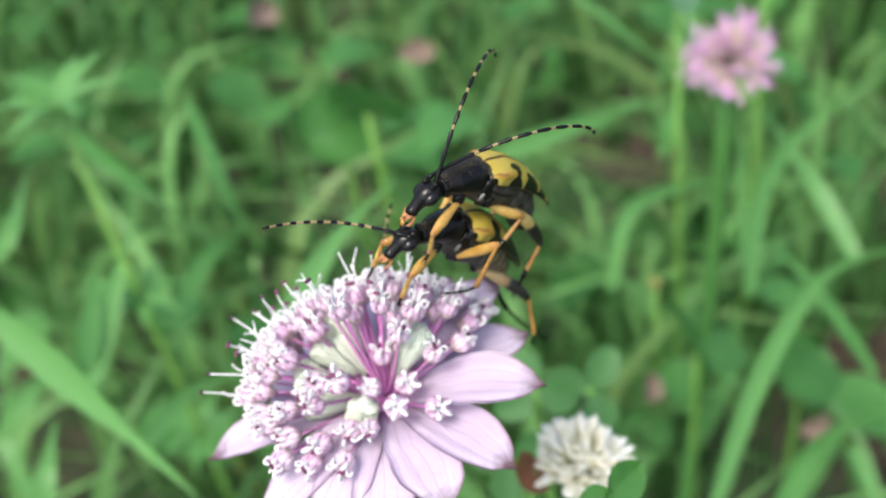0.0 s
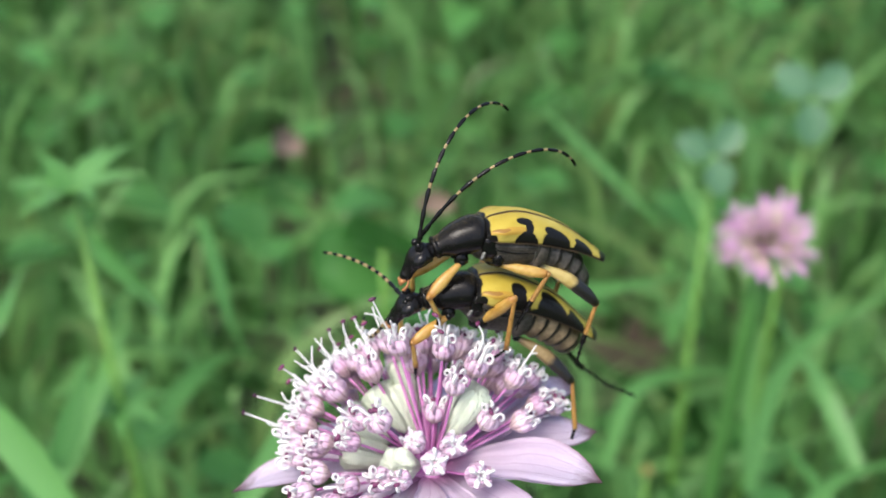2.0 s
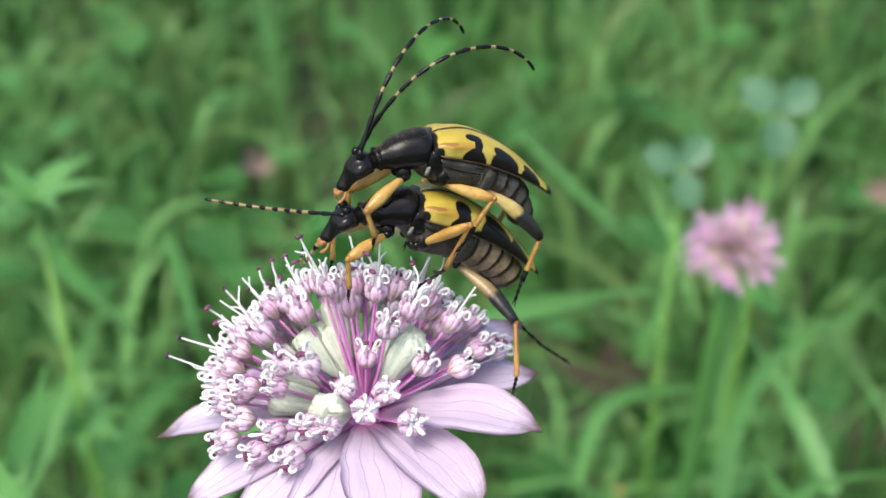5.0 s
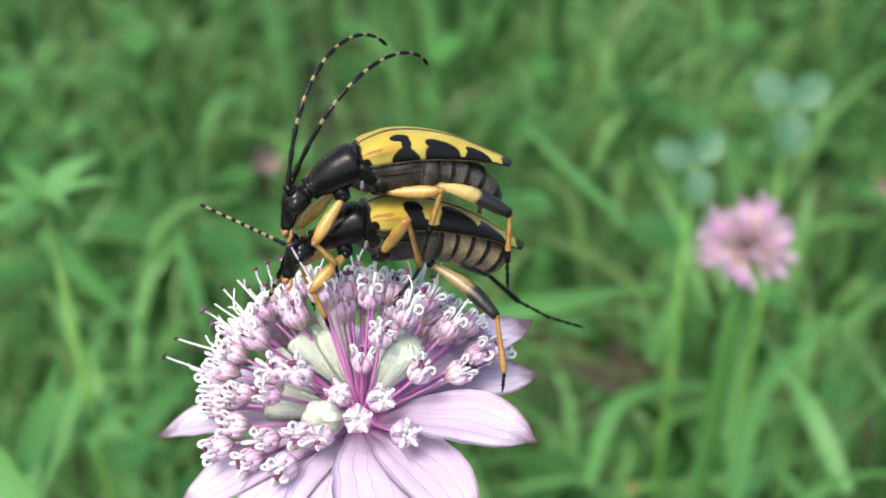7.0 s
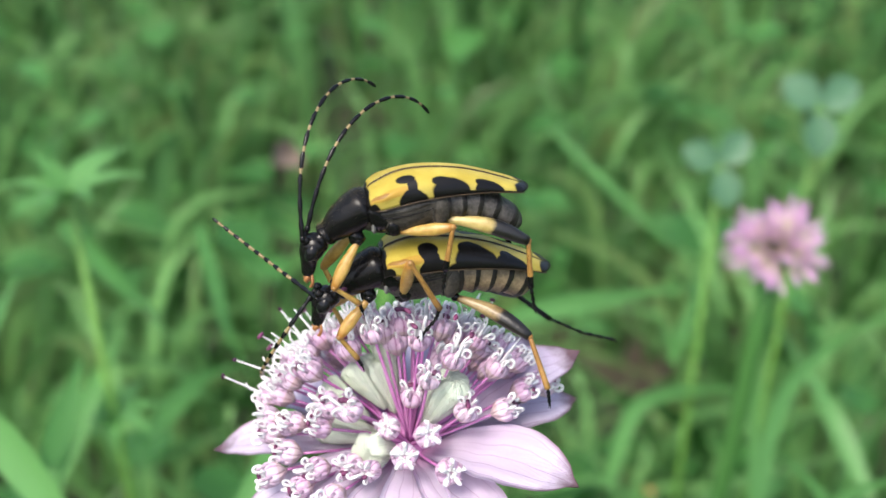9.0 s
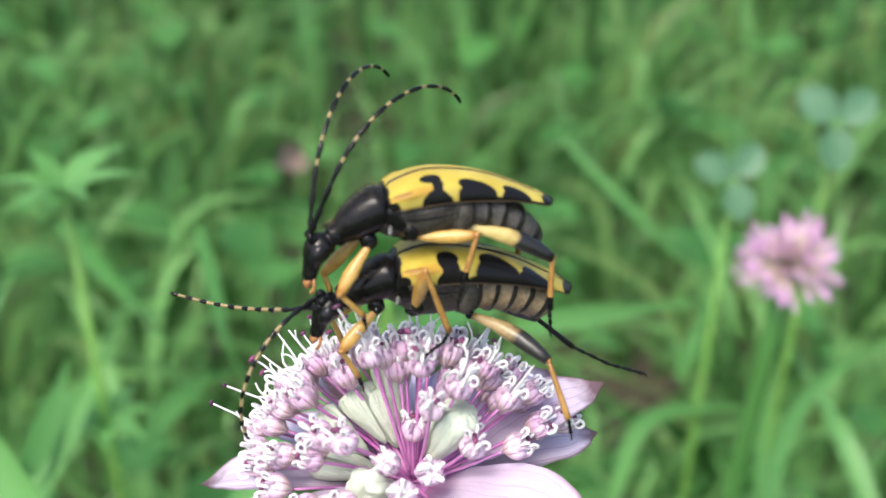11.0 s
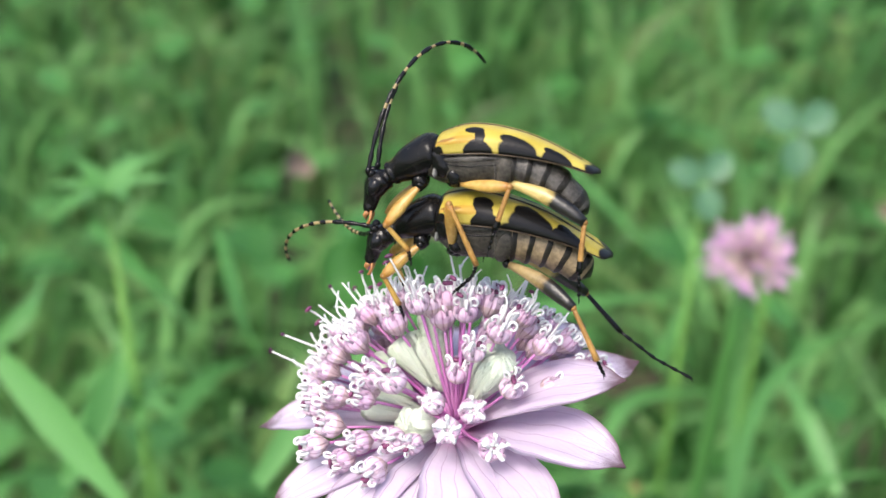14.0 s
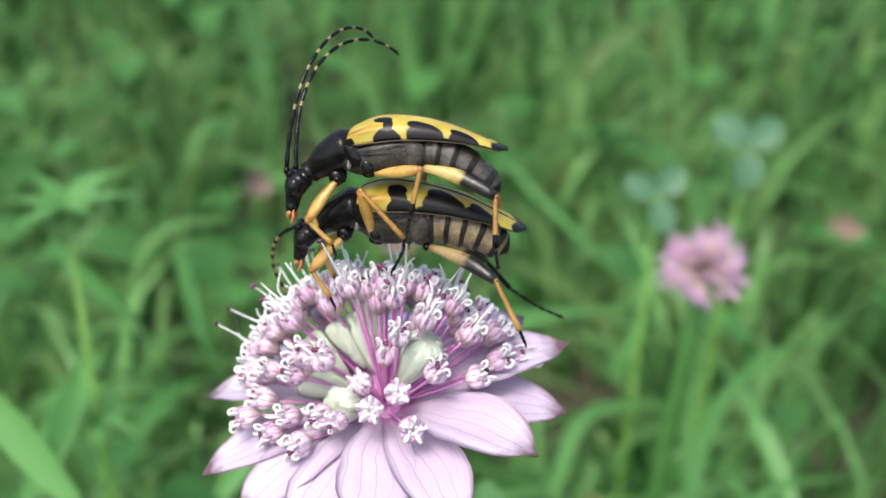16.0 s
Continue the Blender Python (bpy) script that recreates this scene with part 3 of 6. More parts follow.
def leaflet(form, c, size, a, tilt):
    """One round leaflet from the spot c (metres)."""
    d = Vector((math.cos(a), math.sin(a), tilt)).normalized()
    s = d.cross(Vector((0, 0, 1))).normalized()
    rows = []
    for j in range(9):
        u = j / 8
        w = size * 0.42 * math.sin(math.pi * (0.05 + 0.9 * u)) ** 0.7
        p = Vector(c) + d * size * u - Vector((0, 0, 0.15 * size * u * u))
        rows.append([p - s * w + Vector((0, 0, w * 0.25)), p - s * w * 0.5 + Vector((0, 0, w * 0.08)), p, p + s * w * 0.5 + Vector((0, 0, w * 0.08)), p + s * w + Vector((0, 0, w * 0.25))])
    form.rings(rows, 0, False, closed=False)


def clover_leaf(at, size, az, label, material=None):
    """A three-part leaf on a stalk that stands in the ground, its blade held aslant."""
    ob = tagged(new("clover_leaf"), label, "leaf", group="clover leaves")
    ob.matrix_world = Matrix.Translation((at[0], at[1], 0))
    m = Matrix.Translation((0, 0, at[2])) @ Matrix.Rotation(radians(58), 4, 'X')
    for a in (0.70, 2.45, 4.71):
        f = Form()
        leaflet(f, (0.1 * size * math.cos(a + az), 0.1 * size * math.sin(a + az), 0), size, a + az, 0.1)
        place("leaflet", f.mesh("leaflet", [material or LEAF_BLUE], scale=1.0), ob, m)
    f = Form()
    f.tube([(0.01, 0.02, -0.006), (0.006, 0.008, at[2] / 2), (0, 0, at[2])], [0.0009, 0.0008, 0.0006], 6)
    place("leaf_stalk", f.mesh("leaf_stalk", [STEM], scale=1.0), ob)
    return ob


def clover_plant(name, at, size, material, leaves, lean, label, seed, petals=74):
    """Stem from the ground, flower head, trefoil leaves."""
    foot = Vector((at[0] + lean[0], at[1] + lean[1], -0.004))
    plant = tagged(new(name), label, "flower")
    plant.matrix_world = Matrix.Translation(foot)
    top = Vector(at) - foot
    f = Form()
    f.tube(spline([(0, 0, 0), (top.x * 0.3 + 0.004, top.y * 0.3, top.z * 0.5), tuple(top)], 10), [0.0016] * 11, 7)
    place("stem", f.mesh("stem", [GRASS_HERO], scale=1.0), plant)
    f = Form()
    clover_head(f, size, seed, petals, 2.0 if material is CREAM else 0.95, 0.9 if material is CREAM else 0.25)
    place("flower_head", f.mesh("flower_head", [material], scale=1.0), plant, Matrix.Translation(top))
    for dx, dy, dz, s, az in leaves:
        for k in range(3):
            f = Form()
            leaflet(f, (dx, dy, top.z + dz), s, az + 2.094 * k, 0.2)
            place("leaflet", f.mesh("leaflet", [LEAF_BLUE], scale=1.0), plant)
        f = Form()
        f.tube([(0, 0, (top.z + dz) * 0.5), (dx * 0.6, dy * 0.6, (top.z + dz) * 0.8), (dx, dy, top.z + dz)], [0.0008, 0.0007, 0.0006], 5)
        place("leaf_stalk", f.mesh("leaf_stalk", [STEM], scale=1.0), plant)
    return plant


def whorl_plant(at, size, count, tiers, foot_shift, label):
    """Upright stem with whorls of narrow leaves."""
    foot = Vector((at[0] + foot_shift[0], at[1] + foot_shift[1], -0.004))
    plant = tagged(new("whorled_herb"), label, "plant")
    plant.matrix_world = Matrix.Translation(foot)
    top = Vector(at) - foot
    f = Form()
    f.tube([(0, 0, 0), tuple(top * 0.5), tuple(top)], [0.0012, 0.001, 0.0007], 6)
    place("stem", f.mesh("stem", [STEM], scale=1.0), plant)
    rnd = random.Random(5)
    for tier in range(tiers):
        c = top * (1 - 0.24 * tier)
        for k in range(count):
            a = 2 * math.pi * (k + 0.4 * tier) / count + rnd.uniform(-0.2, 0.2)
            d = Vector((math.cos(a), math.sin(a), rnd.uniform(-0.1, 0.35)))
            L = size * rnd.uniform(0.8, 1.1)
            f = Form()
            strip(f, [c, c + d * L * 0.5 + Vector((0, 0, 0.1 * L)), c + d * L], size * 0.30, 0.2, 0, 6)
            place("leaf", f.mesh("leaf", [GRASS_HERO], scale=1.0), plant)
    return plant


def dry_leaf(at, size, az, label):
    f = Form()
    rows = []
    for k in range(9):
        s = k / 8
        w = size * 0.3 * math.sin(math.pi * (0.05 + 0.9 * s))
        p = Vector((size * (s - 0.5), 0, 0.25 * size * (s - 0.5) ** 2))
        rows.append([p + Vector((0, -w, 0.5 * w)), p + Vector((0, -0.5 * w, 0.1 * w)), p, p + Vector((0, 0.5 * w, 0.12 * w)), p + Vector((0, w, 0.6 * w))])
    f.rings(rows, 0, False, closed=False)
    ob = place("dry_leaf", f.mesh("dry_leaf", [DEAD], scale=1.0))
    ob.matrix_world = Matrix.Translation(at) @ Euler((radians(40), radians(10), az)).to_matrix().to_4x4()
    return tagged(ob, label, "leaf", group="dry leaves")


def round_leaf(at, size, az, tilt, label, material, teeth=0):
    """A broad leaf on a stalk from the ground, its blade tilted, with folded halves and an uneven or toothed rim."""
    ob = tagged(new("broad_leaf"), label, "leaf", group="broad leaves")
    ob.matrix_world = Matrix.Translation((at[0], at[1], 0))
    rnd = random.Random(int(1e4 * (at[0] + 2 * at[1])))
    f, rows, n = Form(), [], 14
    for k in range(n + 1):
        u = k / n
        w = size * (0.34 if teeth else 0.55) * math.sin(math.pi * (0.08 + 0.9 * u)) ** (1.0 if teeth else 0.6)
        w *= 1 if teeth else 1 + 0.16 * math.sin(9 * u + 40 * size) * u
        row = []
        for j in range(9):
            v = j / 4 - 1
            jag = (0.10 * (k % 2) if teeth and abs(v) > 0.9 else 0.0) + 0.10 * noise.noise((u * 4, v * 2, size * 900))
            row.append((size * (u - 0.5) + 0.12 * size * abs(v) * (1 if teeth else -0.3), w * v * (1 + jag), size * (0.16 * abs(v) - 0.22 * (u - 0.4) ** 2 + 0.05 * noise.noise((u * 3, v * 2, 7)))))
        rows.append(row)
    f.rings(rows, 0, False, closed=False)
    place("blade", f.mesh("blade", [material], scale=1.0), ob, Matrix.Translation((0, 0, at[2])) @ Euler((radians(tilt), 0, az)).to_matrix().to_4x4())
    f = Form()
    f.tube(spline([(0.008, 0.012, -0.006), (0.004, 0.008, at[2] * 0.5), (0, 0, at[2] - 0.05 * size)], 6), [0.0008] * 7, 6)
    place("leaf_stalk", f.mesh("leaf_stalk", [STEM], scale=1.0), ob)
    return ob


def yellow_flower(at, size, label):
    ob = tagged(new("yellow_flower"), label, "flower", group="small yellow flowers")
    ob.matrix_world = Matrix.Translation((at[0], at[1], 0))
    f = Form()
    f.tube([(0.006, 0.004, -0.006), (0.003, 0.002, at[2] / 2), (0, 0, at[2])], [0.0009, 0.0008, 0.0007], 6)
    place("stem", f.mesh("stem", [STEM], scale=1.0), ob)
    for k in range(6):
        a = k * math.pi / 3
        f = Form()
        leaflet(f, (0, 0, at[2]), size, a, 0.35)
        place("petal", f.mesh("petal", [GOLD], scale=1.0), ob)
    return ob


clover_plant("red_clover", (0.0541, 0.0995, 0.1977), 0.0079, CLOVER, [], (-0.004, 0.012), "pink clover flower on a thin green stem", 2, 215)
clover_plant("white_clover", (0.0158, 0.0082, 0.2131), 0.0050, CREAM, [], (0.0, 0.006), "creamy white clover flower with a browned lower edge", 4, 210)
whorl_plant((-0.0585, 0.1060, 0.2000), 0.0125, 8, 3, (0.004, 0.02), "whorled herb with narrow green leaves")
clover_leaf((0.0755, 0.1538, 0.1984), 0.0085, 0.00, "bluish green three-part clover leaf on a thin stalk")
clover_leaf((0.0544, 0.1407, 0.1916), 0.0072, 0.25, "bluish green three-part clover leaf on a thin stalk")
dry_leaf((0.0008, 0.2042, 0.1414), 0.0115, 0.4, "pinkish brown dry leaf caught in the grass")
dry_leaf((-0.0381, 0.2094, 0.1545), 0.0145, 1.2, "pinkish brown dry leaf caught in the grass")
dry_leaf((-0.0612, 0.1239, 0.1405), 0.0110, 2.0, "pinkish brown dry leaf caught in the grass")
dry_leaf((0.0797, 0.1010, 0.0979), 0.0080, 0.2, "pinkish brown dry leaf caught in the grass")
dry_leaf((0.1342, 0.2273, 0.1420), 0.0130, 0.1, "pinkish brown dry leaf caught in the grass")
dry_leaf((0.0462, 0.1158, 0.1002), 0.0104, 1.2, "pinkish brown dry leaf caught in the grass")
dry_leaf((0.0106, 0.0159, 0.2040), 0.0027, 1.5, "pinkish brown dry leaf caught in the grass")
dry_leaf((0.0817, 0.1022, 0.0992), 0.0044, 0.7, "pinkish brown dry leaf caught in the grass")
dry_leaf((0.0888, 0.1061, 0.0884), 0.0054, 2.4, "pinkish brown dry leaf caught in the grass")
dry_leaf((0.0552, 0.1541, 0.0959), 0.0046, 1.9, "pinkish brown dry leaf caught in the grass")
clover_leaf((0.0218, 0.0433, 0.1849), 0.0060, 0.3, "pale green three-part clover leaf near the white clover", LEAF_PALE)
clover_leaf((0.0137, 0.0371, 0.1932), 0.0054, 1.2, "pale green three-part clover leaf near the white clover", LEAF_PALE)
clover_leaf((0.0098, 0.0314, 0.1867), 0.0054, 2.0, "pale green three-part clover leaf near the white clover", LEAF_PALE)
round_leaf((0.0107, 0.0103, 0.2111), 0.0042, 1.2, 40, "reddish brown withered leaf beside the white clover", RUSSET)
round_leaf((0.0526, 0.1020, 0.1299), 0.0190, 1.7, 40, "broad mid-green herb leaf among the grass", LEAF_DARK)
round_leaf((0.0787, 0.1102, 0.1084), 0.0170, 0.9, 35, "broad mid-green herb leaf among the grass", LEAF_DARK)
round_leaf((-0.0097, 0.1452, 0.1653), 0.0200, 2.6, 45, "broad mid-green herb leaf among the grass", LEAF_DARK)
round_leaf((-0.0169, 0.1515, 0.1574), 0.0170, 0.5, 45, "broad mid-green herb leaf among the grass", LEAF_DARK)
round_leaf((0.0168, -0.0058, 0.2291), 0.0046, 0.75, 38, "dark green toothed leaf in front of the white clover", LEAF_DARK, 1)
round_leaf((0.0143, -0.0070, 0.2292), 0.0030, 0.25, 34, "dark green toothed leaf in front of the white clover", LEAF_DARK, 1)
yellow_flower((0.0553, 0.1546, 0.0964), 0.0014, "small yellow-brown flower in the grass")


# ---------------- the great masterwort flower ----------------
HEART = Vector((0.4, 0.4, 0.3))


def bract_mesh(name, length, width, cup, curl, seed):
    """A pointed bract along +x, keeled, with a rolled edge and thickness."""
    rnd = random.Random(seed)
    nu, nv = 22, 13
    form = Form()
    top, under = [], []
    for k in range(nu + 1):
        u = k / nu
        w = width * 0.5 * (0.16 + 0.84 * math.sin(math.pi * min(0.985, (0.10 + 0.90 * u) ** 1.55)) ** 0.85)
        if u > 0.9:
            w *= max(0.02, (1 - u) / 0.1) ** 0.7
        r1, r2 = [], []
        for j in range(nv):
            v = j / (nv - 1) * 2 - 1
            x = length * u
            y = w * v * (1 + 0.07 * noise.noise((x * 0.9, v, 5 + seed))) + 0.09 * noise.noise((x * 0.6, v * 2, seed))
            z = cup * length * math.sin(math.pi * u * 0.9) - curl * length * u * u + 0.22 * w * abs(v) ** 1.6 * (1 - 0.4 * u)
            z += 0.035 * math.cos(v * 11) * math.sin(math.pi * u) + 0.30 * u * noise.noise((x * 0.30, y * 0.45, 3.1 * seed))
            r1.append((x, y, z))
            r2.append((x, y, z - 0.11 * (1 - 0.5 * u) * (1 - 0.6 * abs(v) ** 3)))
        top.append(r1)
        under.append(r2)
    base = 0
    for rows, flip in ((top, False), (under, True)):
        base = len(form.v)
        for k, r in enumerate(rows):
            for j, p in enumerate(r):
                form.v.append(p)
                form.uv.append((k / nu, j / (nv - 1)))
        for k in range(nu):
            for j in range(nv - 1):
                a = base + k * nv + j
                q = (a, a + nv, a + nv + 1, a + 1)
                form.f.append(tuple(reversed(q)) if flip else q)
                form.i.append(0)
    n = (nu + 1) * nv
    edge = [k * nv for k in range(nu + 1)] + [nu * nv + j for j in range(1, nv)] + [k * nv + nv - 1 for k in range(nu - 1, -1, -1)] + list(range(nv - 2, 0, -1))
    for a, b in zip(edge, edge[1:] + edge[:1]):
        form.f.append((a, b, b + n, a + n))
        form.i.append(0)
    return form.mesh(name, [BRACT])


def hook(form, foot, out, up, size, mat=0, wide=0.36):
    """A white petal rolled inwards: a curled thread."""
    foot, out, up = Vector(foot), Vector(out), Vector(up)
    c = foot + up * size * 0.72 + out * size * 0.34
    pts = [foot, foot + up * size * 0.34 + out * size * 0.02]
    for k in range(11):
        b = radians(165 - 285 * k / 10)
        pts.append(c + (out * math.cos(b) * 0.9 + up * math.sin(b) * 1.12) * size * wide)
    form.tube(pts, [size * (0.155 - 0.045 * k / 12) for k in range(13)], 6, mat)


def floret_meshes(kind, seed):
    """Calyx cup along +z with its foot at the origin, and the petals and stamens on it."""
    rnd = random.Random(seed)
    cup = Form()
    s = rnd.uniform(1.0, 1.18)
    prof = [(0.10, -0.25), (0.30, -0.05), (0.60, 0.20), (0.76, 0.52), (0.80, 0.84), (0.70, 1.14), (0.46, 1.24), (0.14, 1.12)]
    n = 15
    cup.rings([[((r + 0.05 * math.cos(5 * 2 * math.pi * j / n) * (k > 2)) * s * math.cos(2 * math.pi * j / n), (r + 0.05 * math.cos(5 * 2 * math.pi * j / n) * (k > 2)) * s * math.sin(2 * math.pi * j / n), z * s) for j in range(n)] for k, (r, z) in enumerate(prof)],
              mats=[1, 1, 1, 0, 0, 0, 0])
    for k in range(5):
        a = 2 * math.pi * k / 5 + 0.3
        d = Vector((math.cos(a), math.sin(a), 0))
        cup.tube([d * 0.66 * s + Vector((0, 0, 0.95 * s)), d * 0.70 * s + Vector((0, 0, 1.3 * s)), d * 0.55 * s + Vector((0, 0, 1.62 * s))], [0.16, 0.13, 0.03], 6, 0)
    petals, stamens = [], []
    up = Vector((0, 0, 1))
    if kind == "star":
        for k in range(5):
            a = 2 * math.pi * k / 5
            d = Vector((math.cos(a), math.sin(a), 0))
            p = Form()
            p.tube([d * 0.22 + up * 1.2, d * 0.62 + up * 1.38, d * 0.90 + up * 1.55, d * 0.86 + up * 1.75, d * 0.55 + up * 1.72], [0.2, 0.23, 0.2, 0.16, 0.07], 7, 0, flat=0.8)
            petals.append(p)
            e = Vector((math.cos(a + 0.63), math.sin(a + 0.63), 0))
            p = Form()
            p.tube([e * 0.15 + up * 1.3, e * 0.33 + up * 1.55], [0.08, 0.11], 6, 0)
            stamens.append(p)
    else:
        for k in range(5):
            a = 2 * math.pi * k / 5 + rnd.uniform(-0.2, 0.2)
            d = Vector((math.cos(a), math.sin(a), 0))
            p = Form()
            lean = (d + Vector((rnd.uniform(-0.35, 0.35), rnd.uniform(-0.35, 0.35), rnd.uniform(-0.3, 0.3)))).normalized()
            hook(p, d * 0.36 + up * 1.12, lean, (up + d * rnd.uniform(-0.15, 0.35)).normalized(), rnd.uniform(0.66, 0.98), 0, rnd.uniform(0.27, 0.38))
            petals.append(p)
        if kind == "long":
            for k in range(rnd.randint(2, 3)):
                a = rnd.uniform(0, 2 * math.pi)
                d = Vector((math.cos(a), math.sin(a), 0))
                L = rnd.uniform(1.7, 4.0)
                tip = d * L * rnd.uniform(0.08, 0.5) + up * (1.2 + L * rnd.uniform(0.75, 1.0))
                p = Form()
                p.tube(spline([tuple(d * 0.2 + up * 1.2), tuple(d * rnd.uniform(-0.02, 0.2) * L + up * (1.2 + 0.55 * L)), tuple(tip)], 6), [0.09, 0.085, 0.08, 0.075, 0.07, 0.065, 0.06], 6, 0)
                if rnd.random() < 0.45:
                    p.ball(tip, (0.32, 0.16, 0.15), 8, 6, 1)
                stamens.append(p)
        for k in range(0 if kind == "long" else rnd.randint(1, 4)):
            a = rnd.uniform(0, 6.28)
            p = Form()
            c = Vector((0.35 * math.cos(a), 0.35 * math.sin(a), 1.7))
            p.tube([(0, 0, 1.15), tuple(c)], [0.07, 0.06], 6, 0)
            p.ball(c, (0.27, 0.18, 0.16), 8, 6, 1)
            stamens.append(p)
    tops = Form()
    for p in petals + stamens:
        base = len(tops.v)
        tops.v += p.v
        tops.uv += p.uv
        tops.f += [tuple(base + i for i in q) for q in p.f]
        tops.i += p.i
    mats = [WHITE, ANTHER]
    return cup.mesh("floret", [CALYX, CUP]), tops.mesh("corolla", mats), [p.mesh("petal", mats) for p in petals], [p.mesh("stamen", mats) for p in stamens]


FLORETS = {"curl": [floret_meshes("curl", k) for k in range(4)], "long": [floret_meshes("long", 10 + k) for k in range(5)], "star": [floret_meshes("star", 20 + k) for k in range(2)]}


def pedicel_mesh(a, b, bow, r0=0.14, r1=0.115):
    """A thin stalk from a to b (millimetres)."""
    f = Form()
    a, b = Vector(a), Vector(b)
    mid = (a + b) * 0.5 + bow
    f.tube(spline([tuple(a), tuple(mid), tuple(b)], 8), [r0 + (r1 - r0) * k / 8 for k in range(9)], 6)
    return f.mesh("pedicel", [STALK], uv=False)


def aim(d, spin=0.0):
    return Vector(d).to_track_quat('Z', 'Y').to_matrix().to_4x4() @ Matrix.Rotation(spin, 4, 'Z')


def masterwort(label, rnd, bracts, florets, ovaries, stem_pts):
    flower = tagged(new("masterwort_flower"), label, "flower")
    f = Form()
    f.tube(spline(stem_pts, 26), [1.15 - 0.35 * abs(2 * k / 26 - 1) * (k < 13) for k in range(27)], 12)
    place("stem", f.mesh("stem", [STEM]), flower)
    f = Form()
    f.ball(HEART + Vector((0, 0, -0.5)), (1.3, 1.3, 0.9), 14, 8)
    place("receptacle", f.mesh("receptacle", [STALK]), flower)
    for k, (az, length, width, tilt, cup, curl) in enumerate(bracts):
        me = bract_mesh("bract", length, width, cup, curl, k)
        m = Matrix.Translation((HEART + Vector((0, 0, -0.35 - 0.10 * (k % 3)))) * MM) @ Matrix.Rotation(radians(az), 4, 'Z') @ Matrix.Rotation(radians(-tilt), 4, 'Y')
        place("bract", me, flower, m @ Matrix.Translation((0.6 * MM, 0, 0)))
    for d, r0, r1 in ovaries:
        d = Vector(d).normalized()
        f = Form()
        L, n = r1 - r0, 24
        fat = 1.22
        f.rings([[((fat * q * (1 + 0.09 * math.cos(6 * 2 * math.pi * j / n) + 0.04 * math.sin(40 * z + 3 * j))) * math.cos(2 * math.pi * j / n), (fat * q * (1 + 0.09 * math.cos(6 * 2 * math.pi * j / n) + 0.04 * math.sin(40 * z + 3 * j))) * math.sin(2 * math.pi * j / n), z * L) for j in range(n)]
                 for q, z in ((0.16, 0.0), (0.30, 0.08), (0.42, 0.18), (0.55, 0.30), (0.68, 0.42), (0.82, 0.54), (0.95, 0.66), (1.04, 0.78), (1.06, 0.88), (0.92, 0.96), (0.45, 1.0))])
        place("ovary", f.mesh("ovary", [OVARY]), flower, Matrix.Translation((HEART + d * r0) * MM) @ aim(d, rnd.uniform(0, 6)), "pale green ribbed ovary")
    for at, kind, size, near in florets:
        top = Vector(at)
        d = (top - HEART).normalized()
        cup, tops, petals, stamens = rnd.choice(FLORETS[kind])
        foot = top - d * 1.0 * size
        face = (d + Vector((rnd.uniform(-0.15, 0.15), rnd.uniform(-0.15, 0.15), rnd.uniform(-0.05, 0.2)))).normalized()
        fl = place("floret", cup, flower, Matrix.Translation(foot * MM) @ aim(face, rnd.uniform(0, 6)) @ Matrix.Scale(size, 4))
        if near:
            for me in petals:
                place("petal", me, fl)
            for me in stamens:
                place("stamen", me, fl)
        else:
            place("corolla", tops, fl)
        side = d.cross(Vector((0.2, 0.4, 1))).normalized()
        r = (foot - HEART).length
        bow = side * rnd.uniform(-0.25, 0.25) + Vector((0, 0, -0.02 * r))
        if top.x < -3.5:
            bow += Vector((0.2, 1.3, -0.9))
        pd = pedicel_mesh(HEART + d * 0.4, foot, bow, 0.125, 0.10)
        place("pedicel", pd, flower)
    return flower


KINDS = {'c': "curl", 'l': "long", 's': "star"}
FRONT = [
    (-0.94, -1.45, 3.57, 's'),
    (0.19, -4, 3.64, 's'),
    (3.33, -4.68, 2.98, 's'),
    (1.6, -2.0, 3.7, 's'),
    (4.3, -1.2, 5.2, 'c'),
    (-4.2, 2.3, 7.2, 'c'),
    (-0.9, 2.9, 7.7, 'c'),
    (-1.8, 2.7, 8.6, 'c'),
    (-7.4, 5.6, 4, 'l'),
    (-8.8, 1.7, 3, 'c'),
    (-5.7, 0.3, 2.6, 'c'),
    (-7.4, -1.6, 3.6, 'c'),
    (-7.8, -2.5, 1.5, 'c'),
    (-6.6, -4.5, 0.5, 'c'),
    (-4.3, -5.6, 0.9, 'c'),
    (3.7, 0.6, 5.2, 'c'),
    (6.8, 0.4, 4.2, 'c'),
    (8.9, 3.6, 3.9, 'c'),
    (2.4, 2.6, 6.4, 'c'),
    (4.9, 4, 5.6, 'c'),
]
SIDE = [
    (6.9, 4.2, 4.8, 'c'),
    (-2.3, 0.5, 10.4, 'l'),
    (1.1, 3.1, 9.2, 'l'),
    (9.6, 4.2, 3.2, 'c'),
    (-8.7, -3.7, 0.9, 'c'),
    (-1.9, -4.6, 2.5, 'c'),
    (-9.1, -0.9, 1.9, 'c'),
    (2.9, 4, 7.7, 'l'),
    (-6, 5.6, 5.6, 'l'),
    (-9.6, 1, 0.7, 'c'),
    (-10, 3, 1.6, 'l'),
    (-6.9, 2.6, 5.2, 'c'),
    (-5.3, 4.2, 6.8, 'l'),
    (-3.2, -3.9, 2, 'c'),
    (8, 2, 4.6, 'c'),
    (5.6, 2.2, 6.2, 'c'),
    (-7.1, 2.6, 6, 'l'),
    (-8.2, 1.6, 4.5, 'c'),
]
